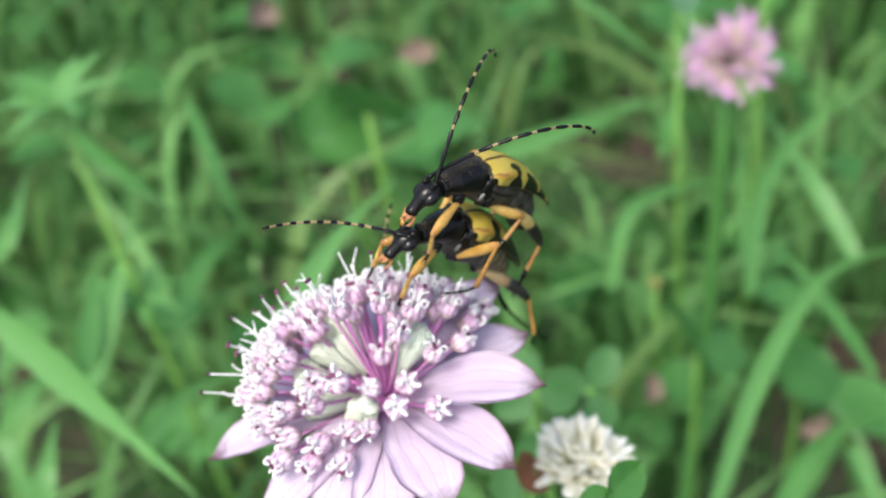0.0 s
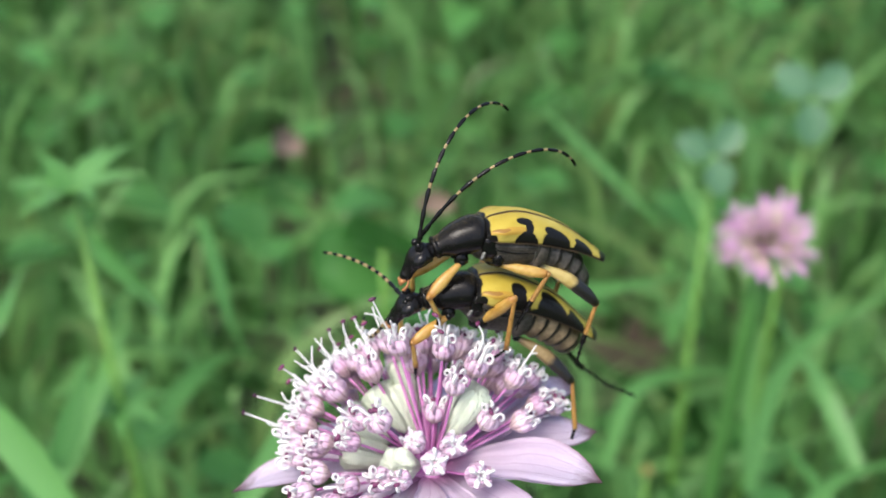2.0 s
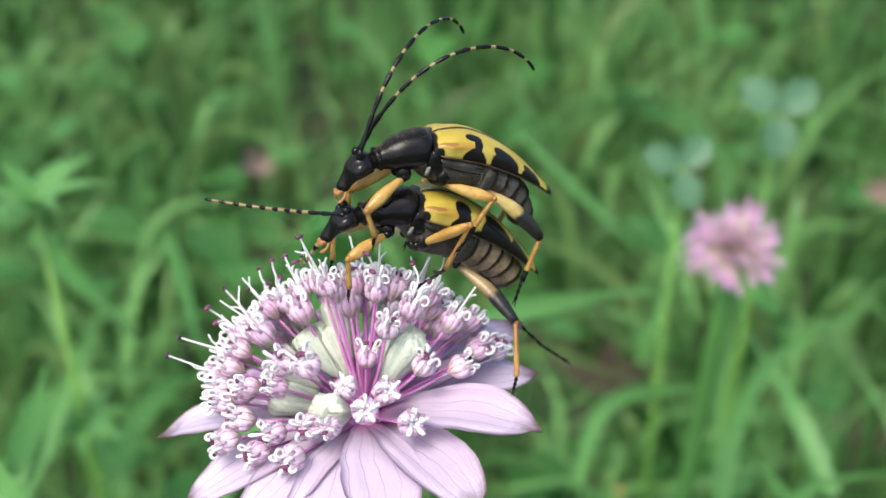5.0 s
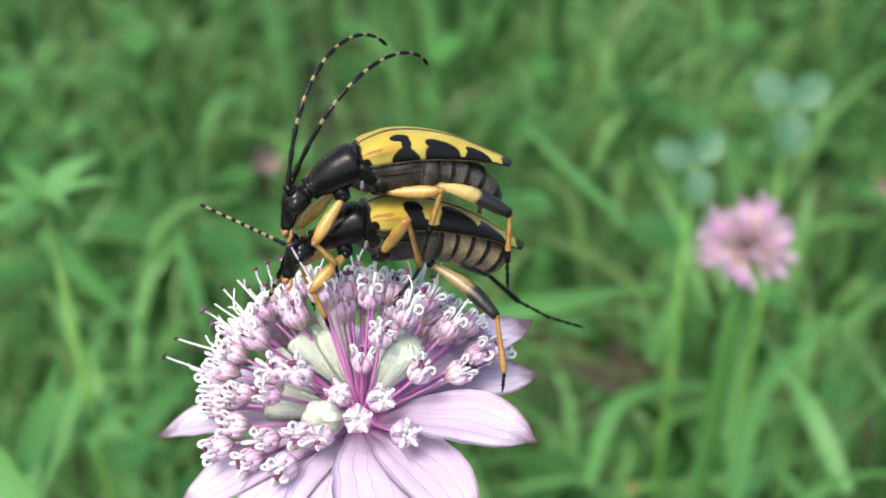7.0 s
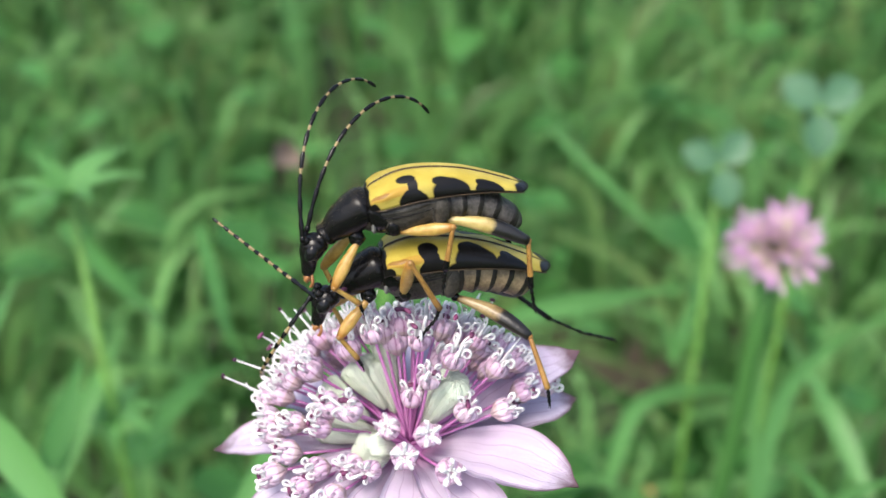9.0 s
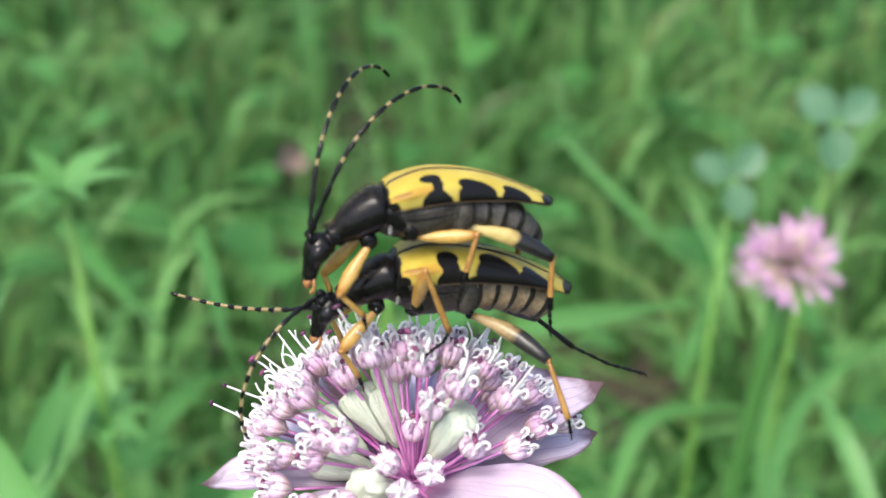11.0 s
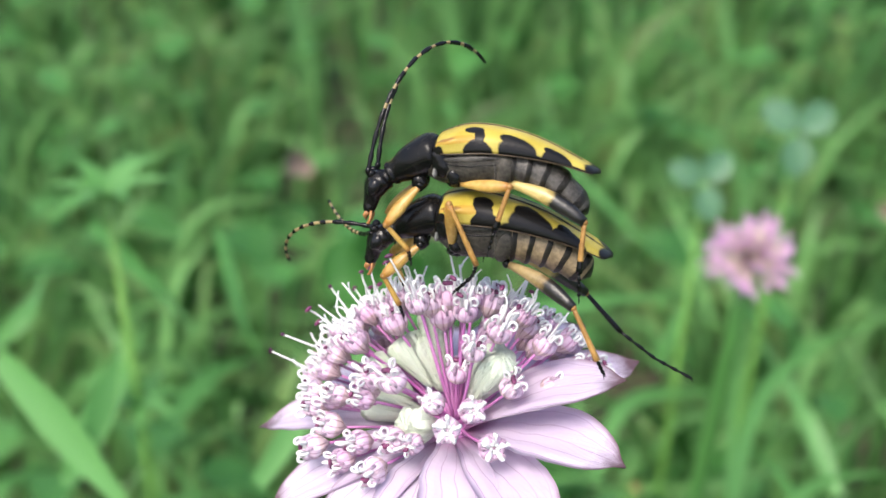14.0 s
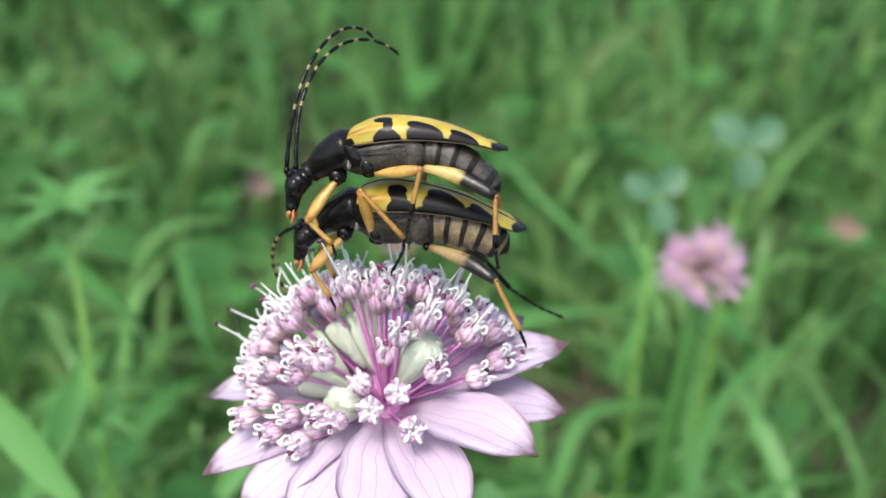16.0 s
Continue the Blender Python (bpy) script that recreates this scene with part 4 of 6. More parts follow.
MORE = [
    (-3.6, -2.3, 5.9, 'c'),
    (-5.5, -2.6, 4.4, 'c'),
    (-5.1, -1.7, 5.7, 'c'),
    (-9.4, -0.1, 2.6, 'c'),
    (-5.7, -3.7, 1.4, 'c'),
    (3.2, -0.3, 9.2, 'l'),
    (0.9, 0.2, 10.3, 'l'),
    (1.7, -1.5, 8.4, 'c'),
    (6.2, 1, 7.4, 'l'),
    (7.6, 3.4, 6, 'c'),
    (4.6, 2.6, 8.4, 'l'),
    (-8, -1, 2.6, 'c'),
    (-6.6, 0.8, 6.4, 'c'),
    (0.4, 0.1, 5.2, 'c'),
    (-8.6, 4.2, 2.6, 'l'),
    (-8.3, 4, 4.3, 'l'),
    (-6.4, 4.3, 6.2, 'l'),
    (-4.2, 4.6, 7.6, 'l'),
    (-2.9, 3.9, 8.6, 'l'),
    (-9.2, 2.8, 3.2, 'c'),
    (0.2, 4.6, 8.3, 'l'),
    (4, 5.2, 7, 'l'),
    (6.2, 5.4, 5.8, 'c'),
    (8, 5.2, 4.4, 'c'),
    (2.2, 3.6, 8.6, 'c'),
    (-0.6, 3.4, 8.9, 'c'),
]
OVARIES = [((-0.60, 0.44, 0.66), 3, 7.0), ((-0.45, 0.52, 0.73), 2.4, 6.4), ((-0.27, 0.52, 0.81), 3.8, 8), ((-0.98, 0.04, 0.20), 1.6, 6.6), ((-0.52, -0.66, 0.46), 1.8, 5.2), ((0.40, -0.06, 0.91), 1.6, 7.4), ((-0.87, 0.20, 0.44), 3.4, 7.4)]

_r = random.Random(21)
heads = [((x, y, z), KINDS[k], _r.uniform(0.86, 1.02), True) for x, y, z, k in FRONT + SIDE + MORE]
# the far side of the dome
for k in range(66):
    a, el = k * 2.39996, math.asin(0.22 + 0.76 * (k + 0.5) / 66)
    d = Vector((math.cos(el) * math.cos(a), math.cos(el) * math.sin(a), math.sin(el)))
    d = (d + Vector((_r.uniform(-0.08, 0.08), _r.uniform(-0.08, 0.08), 0))).normalized()
    if d.y > 0.36 and d.x > -0.72 and _r.random() < 0.72:
        heads.append((tuple(HEART + d * _r.uniform(8.3, 9.4)), _r.choice(("curl", "curl", "long")), _r.uniform(0.85, 1.0), False))
BRACTS = [(-25, 12.1, 5.6, 13, 0.10, 0.05), (7, 12.2, 5.2, 12, 0.09, 0.05), (29, 13.2, 4.8, 21, 0.06, 0.05), (50, 12.6, 4.4, 12, 0.10, 0.06), (75, 12.2, 4.4, 6, 0.1, 0.07), (98, 12.2, 4.4, -1, 0.1, 0.07),
          (121, 12.4, 4.4, -5, 0.1, 0.07), (146, 12.6, 4.4, -8, 0.1, 0.07), (173, 14.3, 4.4, -10, 0.1, 0.06), (-150, 13.0, 4.2, -10, 0.09, 0.06), (-128, 12.2, 4.2, -8, 0.08, 0.06),
          (-106, 12.2, 4.8, -6, 0.07, 0.06), (-82, 11.2, 5.2, 0, 0.07, 0.06), (-55, 11.7, 5.2, 3, 0.08, 0.06)]
flower = masterwort("pink masterwort flower head with white-hooked florets on a green stem", random.Random(4), BRACTS, heads, OVARIES,
                    [(0.4, 0.4, -0.6), (1.6, 0.3, -5), (3.6, 0.2, -11), (7, 1, -40), (9, 3, -110), (8, 4, -250)])
bracts = [ob for ob in flower.children if ob.name.startswith("bract")]
speck = Form()
speck.ball((7.5, -1.25, 1.75), (0.28, 0.13, 0.10), 8, 6)
speck.tube([(7.3, -1.25, 1.7), (7.1, -1.4, 1.62)], [0.06, 0.03], 5)
place("dirt_speck", speck.mesh("dirt_speck", [BLACK]), flower, None, "tiny black speck on a bract")
under = masterwort("smaller pale masterwort flower below the large one", random.Random(9), [(az, 11.5, 4.4, 20, 0.1, 0.02) for az in range(0, 360, 36)],
                   [((6 * math.cos(k * 2.4), 6 * math.sin(k * 2.4), 5 + 2 * math.sin(k)), "curl", 0.9, False) for k in range(14)], [((0, 0, 1), 2, 6)],
                   [(0.4, 0.4, -0.6), (1.6, 2, -12), (3.6, 6, -60), (7, 12, -200), (9, 16, -420)])
under.matrix_world = Matrix.Translation((-0.0010, 0.0093, 0.2239)) @ Matrix.Rotation(0.3, 4, 'X') @ Matrix.Scale(0.45, 4)



# ---------------- the beetles ----------------
def limb(form, a, b, r, mats, n=10, steps=10, bow=0.0, club=0.35):
    """A limb between joints: rows of material by length."""
    a, b = Vector(a), Vector(b)
    ax = (b - a).normalized()
    side = ax.cross(Vector((0, 1, 0)))
    side = side.normalized() if side.length > 1e-3 else Vector((1, 0, 0))
    pts, rad, ms = [], [], []
    for k in range(steps + 1):
        s = k / steps
        pts.append(a.lerp(b, s) + side * bow * math.sin(math.pi * s))
        rad.append(r * (0.42 + 0.10 * s + 0.52 * math.sin(math.pi * min(1, s * 0.92 + 0.04) ** (1 + club)) ** 1.1))
        if k < steps:
            ms.append(next(i for lim, i in mats if s < lim))
    form.tube(pts, rad, n, 0, ms, flat=0.78)


def leg(beetle, joints, femur_mats, femur_r, tibia_mats, tibia_r=0.17, bow=0.06, label=""):
    """Hip, knee, ankle and toe: thigh, shin and foot, turning in the hip."""
    root = Vector(joints[0])
    hip, knee, ankle, *toes = [Vector(j) - root for j in joints]
    f = Form()
    f.ball(hip, 0.30, 10, 7, 2)
    limb(f, hip, knee, femur_r, femur_mats, bow=bow)
    thigh = place("leg", f.rough(0.03, 2.5).mesh("leg", [AMBER, HONEY, BLACK, OCHRE, PIED, PIED_SHADED]), beetle, Matrix.Translation(root * MM), label)
    f = Form()
    f.ball(knee, 0.22, 8, 6, 0)
    pts = [knee.lerp(ankle, k / 8) for k in range(9)]
    f.tube(pts, [tibia_r * (0.85 + 0.35 * k / 8) for k in range(9)], 8, 0, [next(i for lim, i in tibia_mats if k / 8 < lim) for k in range(8)])
    d, rnd = (ankle - knee).normalized(), random.Random(3)
    for k in range(26):
        p = knee.lerp(ankle, rnd.uniform(0.1, 1.0))
        out = d.cross(Vector((rnd.uniform(-1, 1), rnd.uniform(-1, 1), rnd.uniform(-1, 1)))).normalized()
        f.tube([p + out * tibia_r * 0.8, p + out * (tibia_r + 0.12) + d * 0.12], [0.012, 0.003], 3, 1)
    place("shin", f.mesh("shin", [RUST, BLACK, AMBER]), thigh)
    f = Form()
    line = [ankle] + toes
    pts, rad = [line[0]], [0.08]
    for a, b in zip(line, line[1:]):
        for k in range(3):
            pts += [a.lerp(b, (k + 0.5) / 3), a.lerp(b, (k + 0.9) / 3), a.lerp(b, (k + 1) / 3)]
            rad += [0.11, 0.15, 0.07]
    f.tube(pts, rad, 7)
    e = line[-1]
    d = (line[-1] - line[-2]).normalized()
    for s in (-1, 1):
        f.tube([e - d * 0.08, e + d * 0.22 + Vector((0, 0.14 * s, 0.03)), e + d * 0.33 + Vector((0, 0.18 * s, -0.14))], [0.06, 0.045, 0.015], 5)
    place("foot", f.mesh("foot", [BLACK]), thigh)
    return thigh


def feeler(beetle, length, a0, a1, power, radius, yellow, name="antenna"):
    """Eleven joints, each yellow at its foot and black at its end, along a bow that starts upwards."""
    f = Form()
    n = 44
    p, pts = Vector((0, 0, 0)), [Vector((0, 0, 0))]
    for k in range(n):
        th = radians(a0 + (a1 - a0) * ((k + 0.5) / n) ** power)
        p = p + Vector((-math.sin(th), 0, math.cos(th))) * length / n
        pts.append(p)
    f.ball((0, 0, 0.1), (0.2, 0.2, 0.28), 8, 6, 1)
    rad, ms = [], []
    for k in range(n + 1):
        j, q = min(k // 4, 10), k % 4
        rad.append(radius * (1.05 - 0.035 * j) * (0.70, 0.80, 0.92, 1.06)[q])
        ms.append(0 if j >= 3 and q < yellow else 1)
    f.tube(pts, rad, 8, 0, ms[:n])
    return place(name, f.mesh(name, [RING_Y, BLACK]), beetle)


def beetle(label, s):
    """x forward, y to its left, z up; the origin at the front seam of the wing cases; millimetres."""
    ob = tagged(new("longhorn_beetle"), label, "beetle", group="pair of beetles")
    n = 28
    # fore body
    f = Form()
    rows = [(-0.35, -0.45, 1.25, 1.15, 0), (0.0, -0.45, 1.42, 1.28, 4), (0.35, -0.52, 1.38, 1.30, 10), (1.0, -0.85, 1.25, 1.22, 22), (1.6, -1.22, 1.10, 1.06, 30), (2.1, -1.54, 0.83, 0.84, 34), (2.36, -1.68, 0.73, 0.74, 34), (2.5, -1.75, 0.80, 0.80, 34), (2.66, -1.83, 0.74, 0.74, 34), (2.74, -1.87, 0.52, 0.52, 34)]
    f.rings(body_rings(rows, n, 26))
    place("pronotum", f.rough(0.035, 1.6).mesh("pronotum", [PRONOTUM]), ob, None, "black pronotum with golden down on its back")
    f = Form()
    rnd = random.Random(7)
    rings = body_rings(rows, n, 26)
    for _ in range(240):
        k, j = rnd.randint(1, 23), rnd.gauss(n / 4, 2.0)
        p, q = Vector(rings[k][int(j) % n]), Vector(rings[k][(int(j) + 1) % n])
        p = p.lerp(q, j - math.floor(j)).lerp(Vector(rings[k + 1][int(j) % n]), 0.5 * rnd.random())
        out = (p - Vector((p.x, 0, p.z - 0.9))).normalized()
        tip = p + (out + Vector((-0.7, rnd.uniform(-0.3, 0.3), 0.1))).normalized() * rnd.uniform(0.14, 0.30)
        f.tube([p - out * 0.03, tip], [0.0045, 0.0015], 3)
    tagged(place("down", f.mesh("down", [OCHRE], uv=False), ob, None, "short golden hairs on the back"), kind="stuff")
    # head
    f = Form()
    rows = [(2.55, -1.85, 0.52, 0.52, 34), (2.85, -1.98, 0.56, 0.56, 38), (3.05, -2.08, 0.80, 0.74, 44), (3.45, -2.35, 0.86, 0.80, 54), (3.72, -2.85, 0.74, 0.72, 66), (3.86, -3.22, 0.52, 0.56, 74), (3.98, -3.65, 0.42, 0.47, 77), (4.08, -4.02, 0.45, 0.45, 78), (4.14, -4.3, 0.34, 0.32, 78)]
    f.rings(body_rings(rows, 22, 24))
    for side in (-1, 1):
        f.ball((3.85, 0.42 * side, -1.72), (0.3, 0.26, 0.3), 8, 6)
    head = place("head", f.rough(0.04, 2.0).mesh("head", [BLACK]), ob)
    for side in (-1, 1):
        f = Form()
        f.ball((3.62, 0.52 * side, -2.52), (0.46, 0.52, 0.66), 22, 16, 0, Matrix.Rotation(radians(-28), 3, 'Y'))
        place("eye", f.mesh("eye", [EYE]), head, None, "glossy black kidney-shaped eye")
    f = Form()
    for side in (-1, 1):
        f.tube([(4.12, 0.22 * side, -4.2), (4.34, 0.20 * side, -4.5), (4.30, 0.06 * side, -4.8)], [0.2, 0.17, 0.05], 7)
        f.tube([(3.92, 0.3 * side, -4.1), (3.92, 0.46 * side, -4.55), (4.07, 0.42 * side, -4.92), (4.22, 0.36 * side, -4.97)], [0.09, 0.10, 0.12, 0.05], 6)
    f.ball((4.24, 0, -4.35), (0.2, 0.34, 0.2), 8, 6)
    place("mouth", f.mesh("mouth", [UMBER]), head, None, "orange mouthparts")
    # breast under the wing cases
    f = Form()
    d = s["deep"]
    rows = [(0.2, -0.75, 1.15, 1.05, 0), (-0.5, -0.80, 1.45, 1.30, -2), (-1.6, -0.9 - 0.3 * d, 1.66, 1.45 + 0.2 * d, -3), (-3.0, -0.9 - 0.3 * d, 1.72, 1.42 + 0.25 * d, -3), (-4.2, -0.85 - 0.3 * d, 1.62, 1.32 + 0.25 * d, -2), (-5.0, -0.85 - 0.25 * d, 1.4, 1.1 + 0.2 * d, 0)]
    f.rings(body_rings(rows, n, 24, 2.3))
    place("breast", f.rough(0.07, 2.0).mesh("breast", [SOOT]), ob, None, "grey-black downy breast")
    for side in (-1, 1):
        f = Form()
        f.ball((-0.75, 1.28 * side, -0.75), (0.62, 0.36, 0.95), 14, 10, 0, Matrix.Rotation(radians(14), 3, 'Y'))
        place("shoulder_plate", f.rough(0.12, 2.2).mesh("shoulder_plate", [BLACK]), ob, None, "glossy black plate below the shoulder")
        f = Form()
        f.ball((-4.55, 1.30 * side, -1.15 - 0.45 * d), (0.62, 0.42, 1.0 + 0.1 * d), 14, 10, 0, Matrix.Rotation(radians(-12), 3, 'Y'))
        place("hip_plate", f.rough(0.08, 2.0).mesh("hip_plate", [SOOT]), ob)
    for side in (-1, 1):
        f = Form()
        f.ball((-2.55, 1.50 * side, -0.42 - 0.1 * d), (1.75, 0.24, 0.30), 18, 10, 0, Matrix.Rotation(radians(2), 3, 'Y'))
        place("side_strip", f.rough(0.05, 2.5).mesh("side_strip", [ASH]), ob, None, "grey strip under the wing case")
        f = Form()
        f.tube(spline([(-1.0, 1.60 * side, -0.75), (-2.4, 1.72 * side, -0.80 - 0.1 * d), (-4.1, 1.62 * side, -0.72 - 0.1 * d)], 10), [0.05] * 11, 6)
        place("breast_seam", f.mesh("breast_seam", [BLACK]), ob)
        f = Form()
        f.tube(spline([(-3.95, 1.64 * side, -0.6), (-4.05, 1.60 * side, -1.3 - 0.2 * d), (-3.9, 1.25 * side, -2.0 - 0.5 * d)], 10), [0.06] * 11, 6)
        place("breast_seam", f.mesh("breast_seam", [ASH]), ob)
    for side in (-1, 1):
        f = Form()
        # thin added form, coloured as the highlight on the shoulder plate
        f.ball((-0.36, 1.44 * side, -1.22), (0.15, 0.12, 0.50), 14, 12, 0, Matrix.Rotation(radians(-14), 3, 'Y'))
        place("shoulder_glint", f.rough(0.10, 3.4).mesh("shoulder_glint", [SILVER_GLINT]), ob, None, "painted silvery glint behind the pronotum")
        f = Form()
        f.ball((-1.5, 1.40 * side, -1.55 - 0.3 * d), (0.42, 0.34, 0.55), 12, 9, 0, Matrix.Rotation(radians(20), 3, 'Y'))
        place("breast_plate", f.rough(0.10, 2.2).mesh("breast_plate", [BLACK]), ob, None, "glossy black plate above the middle leg")
    for x, z, y in ((0.75, -2.15, 0.55), (-1.45, -2.0 - 0.5 * d, 0.75), (-4.5, -1.9 - 0.6 * d, 0.75)):
        for side in (-1, 1):
            f = Form()
            f.ball((x, y * side, z), (0.50, 0.42, 0.62) if x > 0 else (0.55, 0.4, 0.36), 12, 8)
            place("hip", f.rough(0.10, 2.4).mesh("hip", [BLACK]), ob)
    # abdomen in five rings
    f = Form()
    L = s["abdomen"]
    rows, mats, seg = [], [], 6
    for k in range(seg * 5 + 1):
        u = k / (seg * 5)
        q = (k % seg) / seg
        x = -4.3 - L * u
        z = -1.05 - 0.35 * d - s["sag"] * u ** 2.5
        step = 0.20 * (q - 0.5) if k < seg * 5 else -0.05
        w = (1.52 + step) * (1 - 0.38 * u ** 2.4)
        h = (1.24 + 0.3 * d + step) * (1 - 0.30 * u ** 2.4)
        rows.append((x, z, w, h, -20 * s["sag"] * u ** 1.5))
        mats.append(1 if (q < 0.66 and k >= seg * 0.4) else 0)
    rings = []
    for x, z, w, h, lean in rows:
        c, sn = math.cos(radians(lean)), math.sin(radians(lean))
        rings.append([(x + h * math.sin(2 * math.pi * j / n) * sn, w * math.cos(2 * math.pi * j / n), z + h * math.sin(2 * math.pi * j / n) * c) for j in range(n)])
    last = rings[-1]
    mid = Vector((sum(p[0] for p in last) / n, 0, sum(p[2] for p in last) / n))
    for k, sh in ((1, 0.86), (2, 0.55), (3, 0.12)):
        rings.append([tuple(mid + (Vector(p) - mid) * sh + Vector((-0.20 * k, 0, -0.16 * k))) for p in last])
        mats.append(0)
    f.rings(rings, mats=mats[:len(rings) - 1])
    place("abdomen", f.rough(0.06, 1.7).mesh("abdomen", [DUSK, s["band"]]), ob, None, s["abdomen_label"])
    # wing cases
    L = s["wing"]
    for side in (-1, 1):
        f = Form()
        nu, nv = 44, 18
        outer, inner = [], []
        for k in range(nu + 1):
            u = k / nu
            x = -0.25 - L * u
            top = s["ridge"](u)
            low = s["rim"](u)
            w = 1.92 * s["wide"] * (1 - 0.50 * u ** 1.9) * min(1, 0.80 + u * 2.2)
            gap = 0.015 + 0.30 * max(0, u - 0.86) ** 1.2
            if u > 0.94:
                w = gap + (w - gap) * max(0.16, 1 - ((u - 0.94) / 0.06) ** 2)
            ro, ri = [], []
            for j in range(nv):
                v = j / (nv - 1)
                a = v * math.pi / 2
                e = 0.82
                y = gap + (w - gap) * math.sin(a) ** e
                z = low + (top - low) * math.cos(a) ** e
                bulge = 0.20 * math.exp(-((u - 0.10) / 0.10) ** 2 - ((v - 0.68) / 0.14) ** 2)
                y += bulge
                z += 0.6 * bulge
                if u < 0.05:
                    z -= 0.35 * (1 - u / 0.05) ** 2 * (1 - 0.3 * v)
                ro.append((x, y * side, z))
                ri.append((x, (y - 0.10 * math.sin(a)) * side, z - 0.10 * math.cos(a) - 0.02))
            outer.append(ro)
            inner.append(ri)
        for rows in (outer, inner):
            base = len(f.v)
            for k, r in enumerate(rows):
                for j, p in enumerate(r):
                    f.v.append(p)
                    f.uv.append((k / nu, j / (nv - 1)))
            flip = (rows is inner) ^ (side > 0)
            for k in range(nu):
                for j in range(nv - 1):
                    a = base + k * nv + j
                    q = (a, a + nv, a + nv + 1, a + 1)
                    f.f.append(tuple(reversed(q)) if flip else q)
                    f.i.append(0)
        nn = (nu + 1) * nv
        edge = [k * nv for k in range(nu + 1)] + [nu * nv + j for j in range(1, nv)] + [k * nv + nv - 1 for k in range(nu - 1, -1, -1)] + list(range(nv - 2, 0, -1))
        for a, b in zip(edge, edge[1:] + edge[:1]):
            f.f.append((a, b, b + nn, a + nn))
            f.i.append(0)
        case = place("wing_case", f.mesh("wing_case", [s["wing_mat"]]), ob, None, "yellow wing case with black spots and tip")
        f = Form()
        f.tube([Vector(outer[k][nv - 1]) + Vector((0, 0.02 * side, -0.03)) for k in range(2, nu - 1)], [0.055 - 0.02 * k / nu for k in range(2, nu - 1)], 6)
        place("wing_edge", f.mesh("wing_edge", [RIM]), case, None, "dark brown rolled lower edge")
        f = Form()
        f.tube([Vector(outer[k][0]) + Vector((0, 0.03 * side, 0.0)) for k in range(1, nu - 4)], [0.035] * (nu - 5), 5)
        place("wing_seam", f.mesh("wing_seam", [RIM]), case)
    return ob


def curve_of(*pts):
    us, vs = [p[0] for p in pts], [p[1] for p in pts]
    sm = [float(q[1]) for q in spline(pts, 60)]
    xs = [float(q[0]) for q in spline(pts, 60)]
    return lambda u: float(np.interp(u, xs, sm))



male = beetle("smaller black and yellow longhorn beetle riding on the other", dict(
    deep=0.0, abdomen=4.7, sag=2.5, band=ASH, abdomen_label="dark grey ringed abdomen", wing=10.1, wide=0.95, wing_mat=ELY_M,
    ridge=curve_of((0, 0.85), (0.25, 1.5), (0.6, 0.8), (1, -1.2)), rim=curve_of((0, -0.1), (0.35, 0.0), (0.7, -0.5), (1, -1.42))))
female = beetle("larger black and yellow longhorn beetle feeding on the flower", dict(
    deep=1.0, abdomen=5.2, sag=1.7, band=TAN, abdomen_label="dark abdomen with tan rings", wing=11.1, wide=1.06, wing_mat=ELY_F,
    ridge=curve_of((0, 0.95), (0.22, 1.45), (0.6, 0.5), (1, -1.85)), rim=curve_of((0, -0.15), (0.35, -0.15), (0.7, -0.85), (1, -2.05))))
TO_KNEE_AMBER, TO_KNEE_BLACK = [(2, 0)], [(2, 4)]
SHIN_ORANGE, SHIN_BLACK, SHIN_TIPPED, SHIN_OCHRE = [(2, 2)], [(2, 1)], [(0.72, 0), (2, 1)], [(2, 0)]
leg(male, [(0.7, 0.7, -2.3), (2.73, 1.6, -4.7), (1.4, 1.25, -6.4), (1.3, 1.2, -7.0)], TO_KNEE_AMBER, 0.41, SHIN_ORANGE)
leg(male, [(0.7, -0.7, -2.3), (3.1, -1.1, -4.6), (2.8, -1.0, -5.7), (2.7, -1.0, -6.3)], TO_KNEE_AMBER, 0.41, SHIN_ORANGE)
leg(male, [(-1.7, 1.1, -2.0), (-5.0, 2.4, -1.85), (-4.1, 2.6, -4.6), (-3.8, 2.7, -5.7)], TO_KNEE_AMBER, 0.41, SHIN_TIPPED)
leg(male, [(-1.7, -1.1, -2.0), (-4.8, -2.5, -2.2), (-4.0, -2.6, -4.6), (-3.8, -2.6, -5.6)], TO_KNEE_AMBER, 0.41, SHIN_TIPPED)
leg(male, [(-4.6, 1.0, -1.9), (-9.5, 2.4, -3.9), (-9.25, 2.8, -7.0), (-9.3, 2.9, -8.4)], TO_KNEE_BLACK, 0.52, SHIN_TIPPED, bow=-0.35)
leg(male, [(-4.6, -1.0, -1.9), (-9.3, -2.5, -3.9), (-9.2, -2.8, -7.2), (-9.4, -2.9, -8.4)], TO_KNEE_BLACK, 0.52, SHIN_TIPPED, bow=-0.35)
leg(female, [(0.75, 0.8, -2.3), (2.9, 1.8, -4.3), (1.83, 1.6, -6.3), (1.6, 1.6, -6.9)], TO_KNEE_AMBER, 0.41, SHIN_ORANGE)
leg(female, [(0.75, -0.8, -2.3), (3.0, -1.8, -4.2), (2.2, -1.7, -6.2), (1.9, -1.7, -7.2)], TO_KNEE_AMBER, 0.41, SHIN_ORANGE)
female_mid = leg(female, [(-1.3, 1.2, -2.3), (-1.45, 2.8, 1.4), (-3.05, 3.2, -2.45), (-2.75, 3.15, -3.2), (-1.7, 3.1, -4.2)], TO_KNEE_AMBER, 0.43, SHIN_OCHRE)
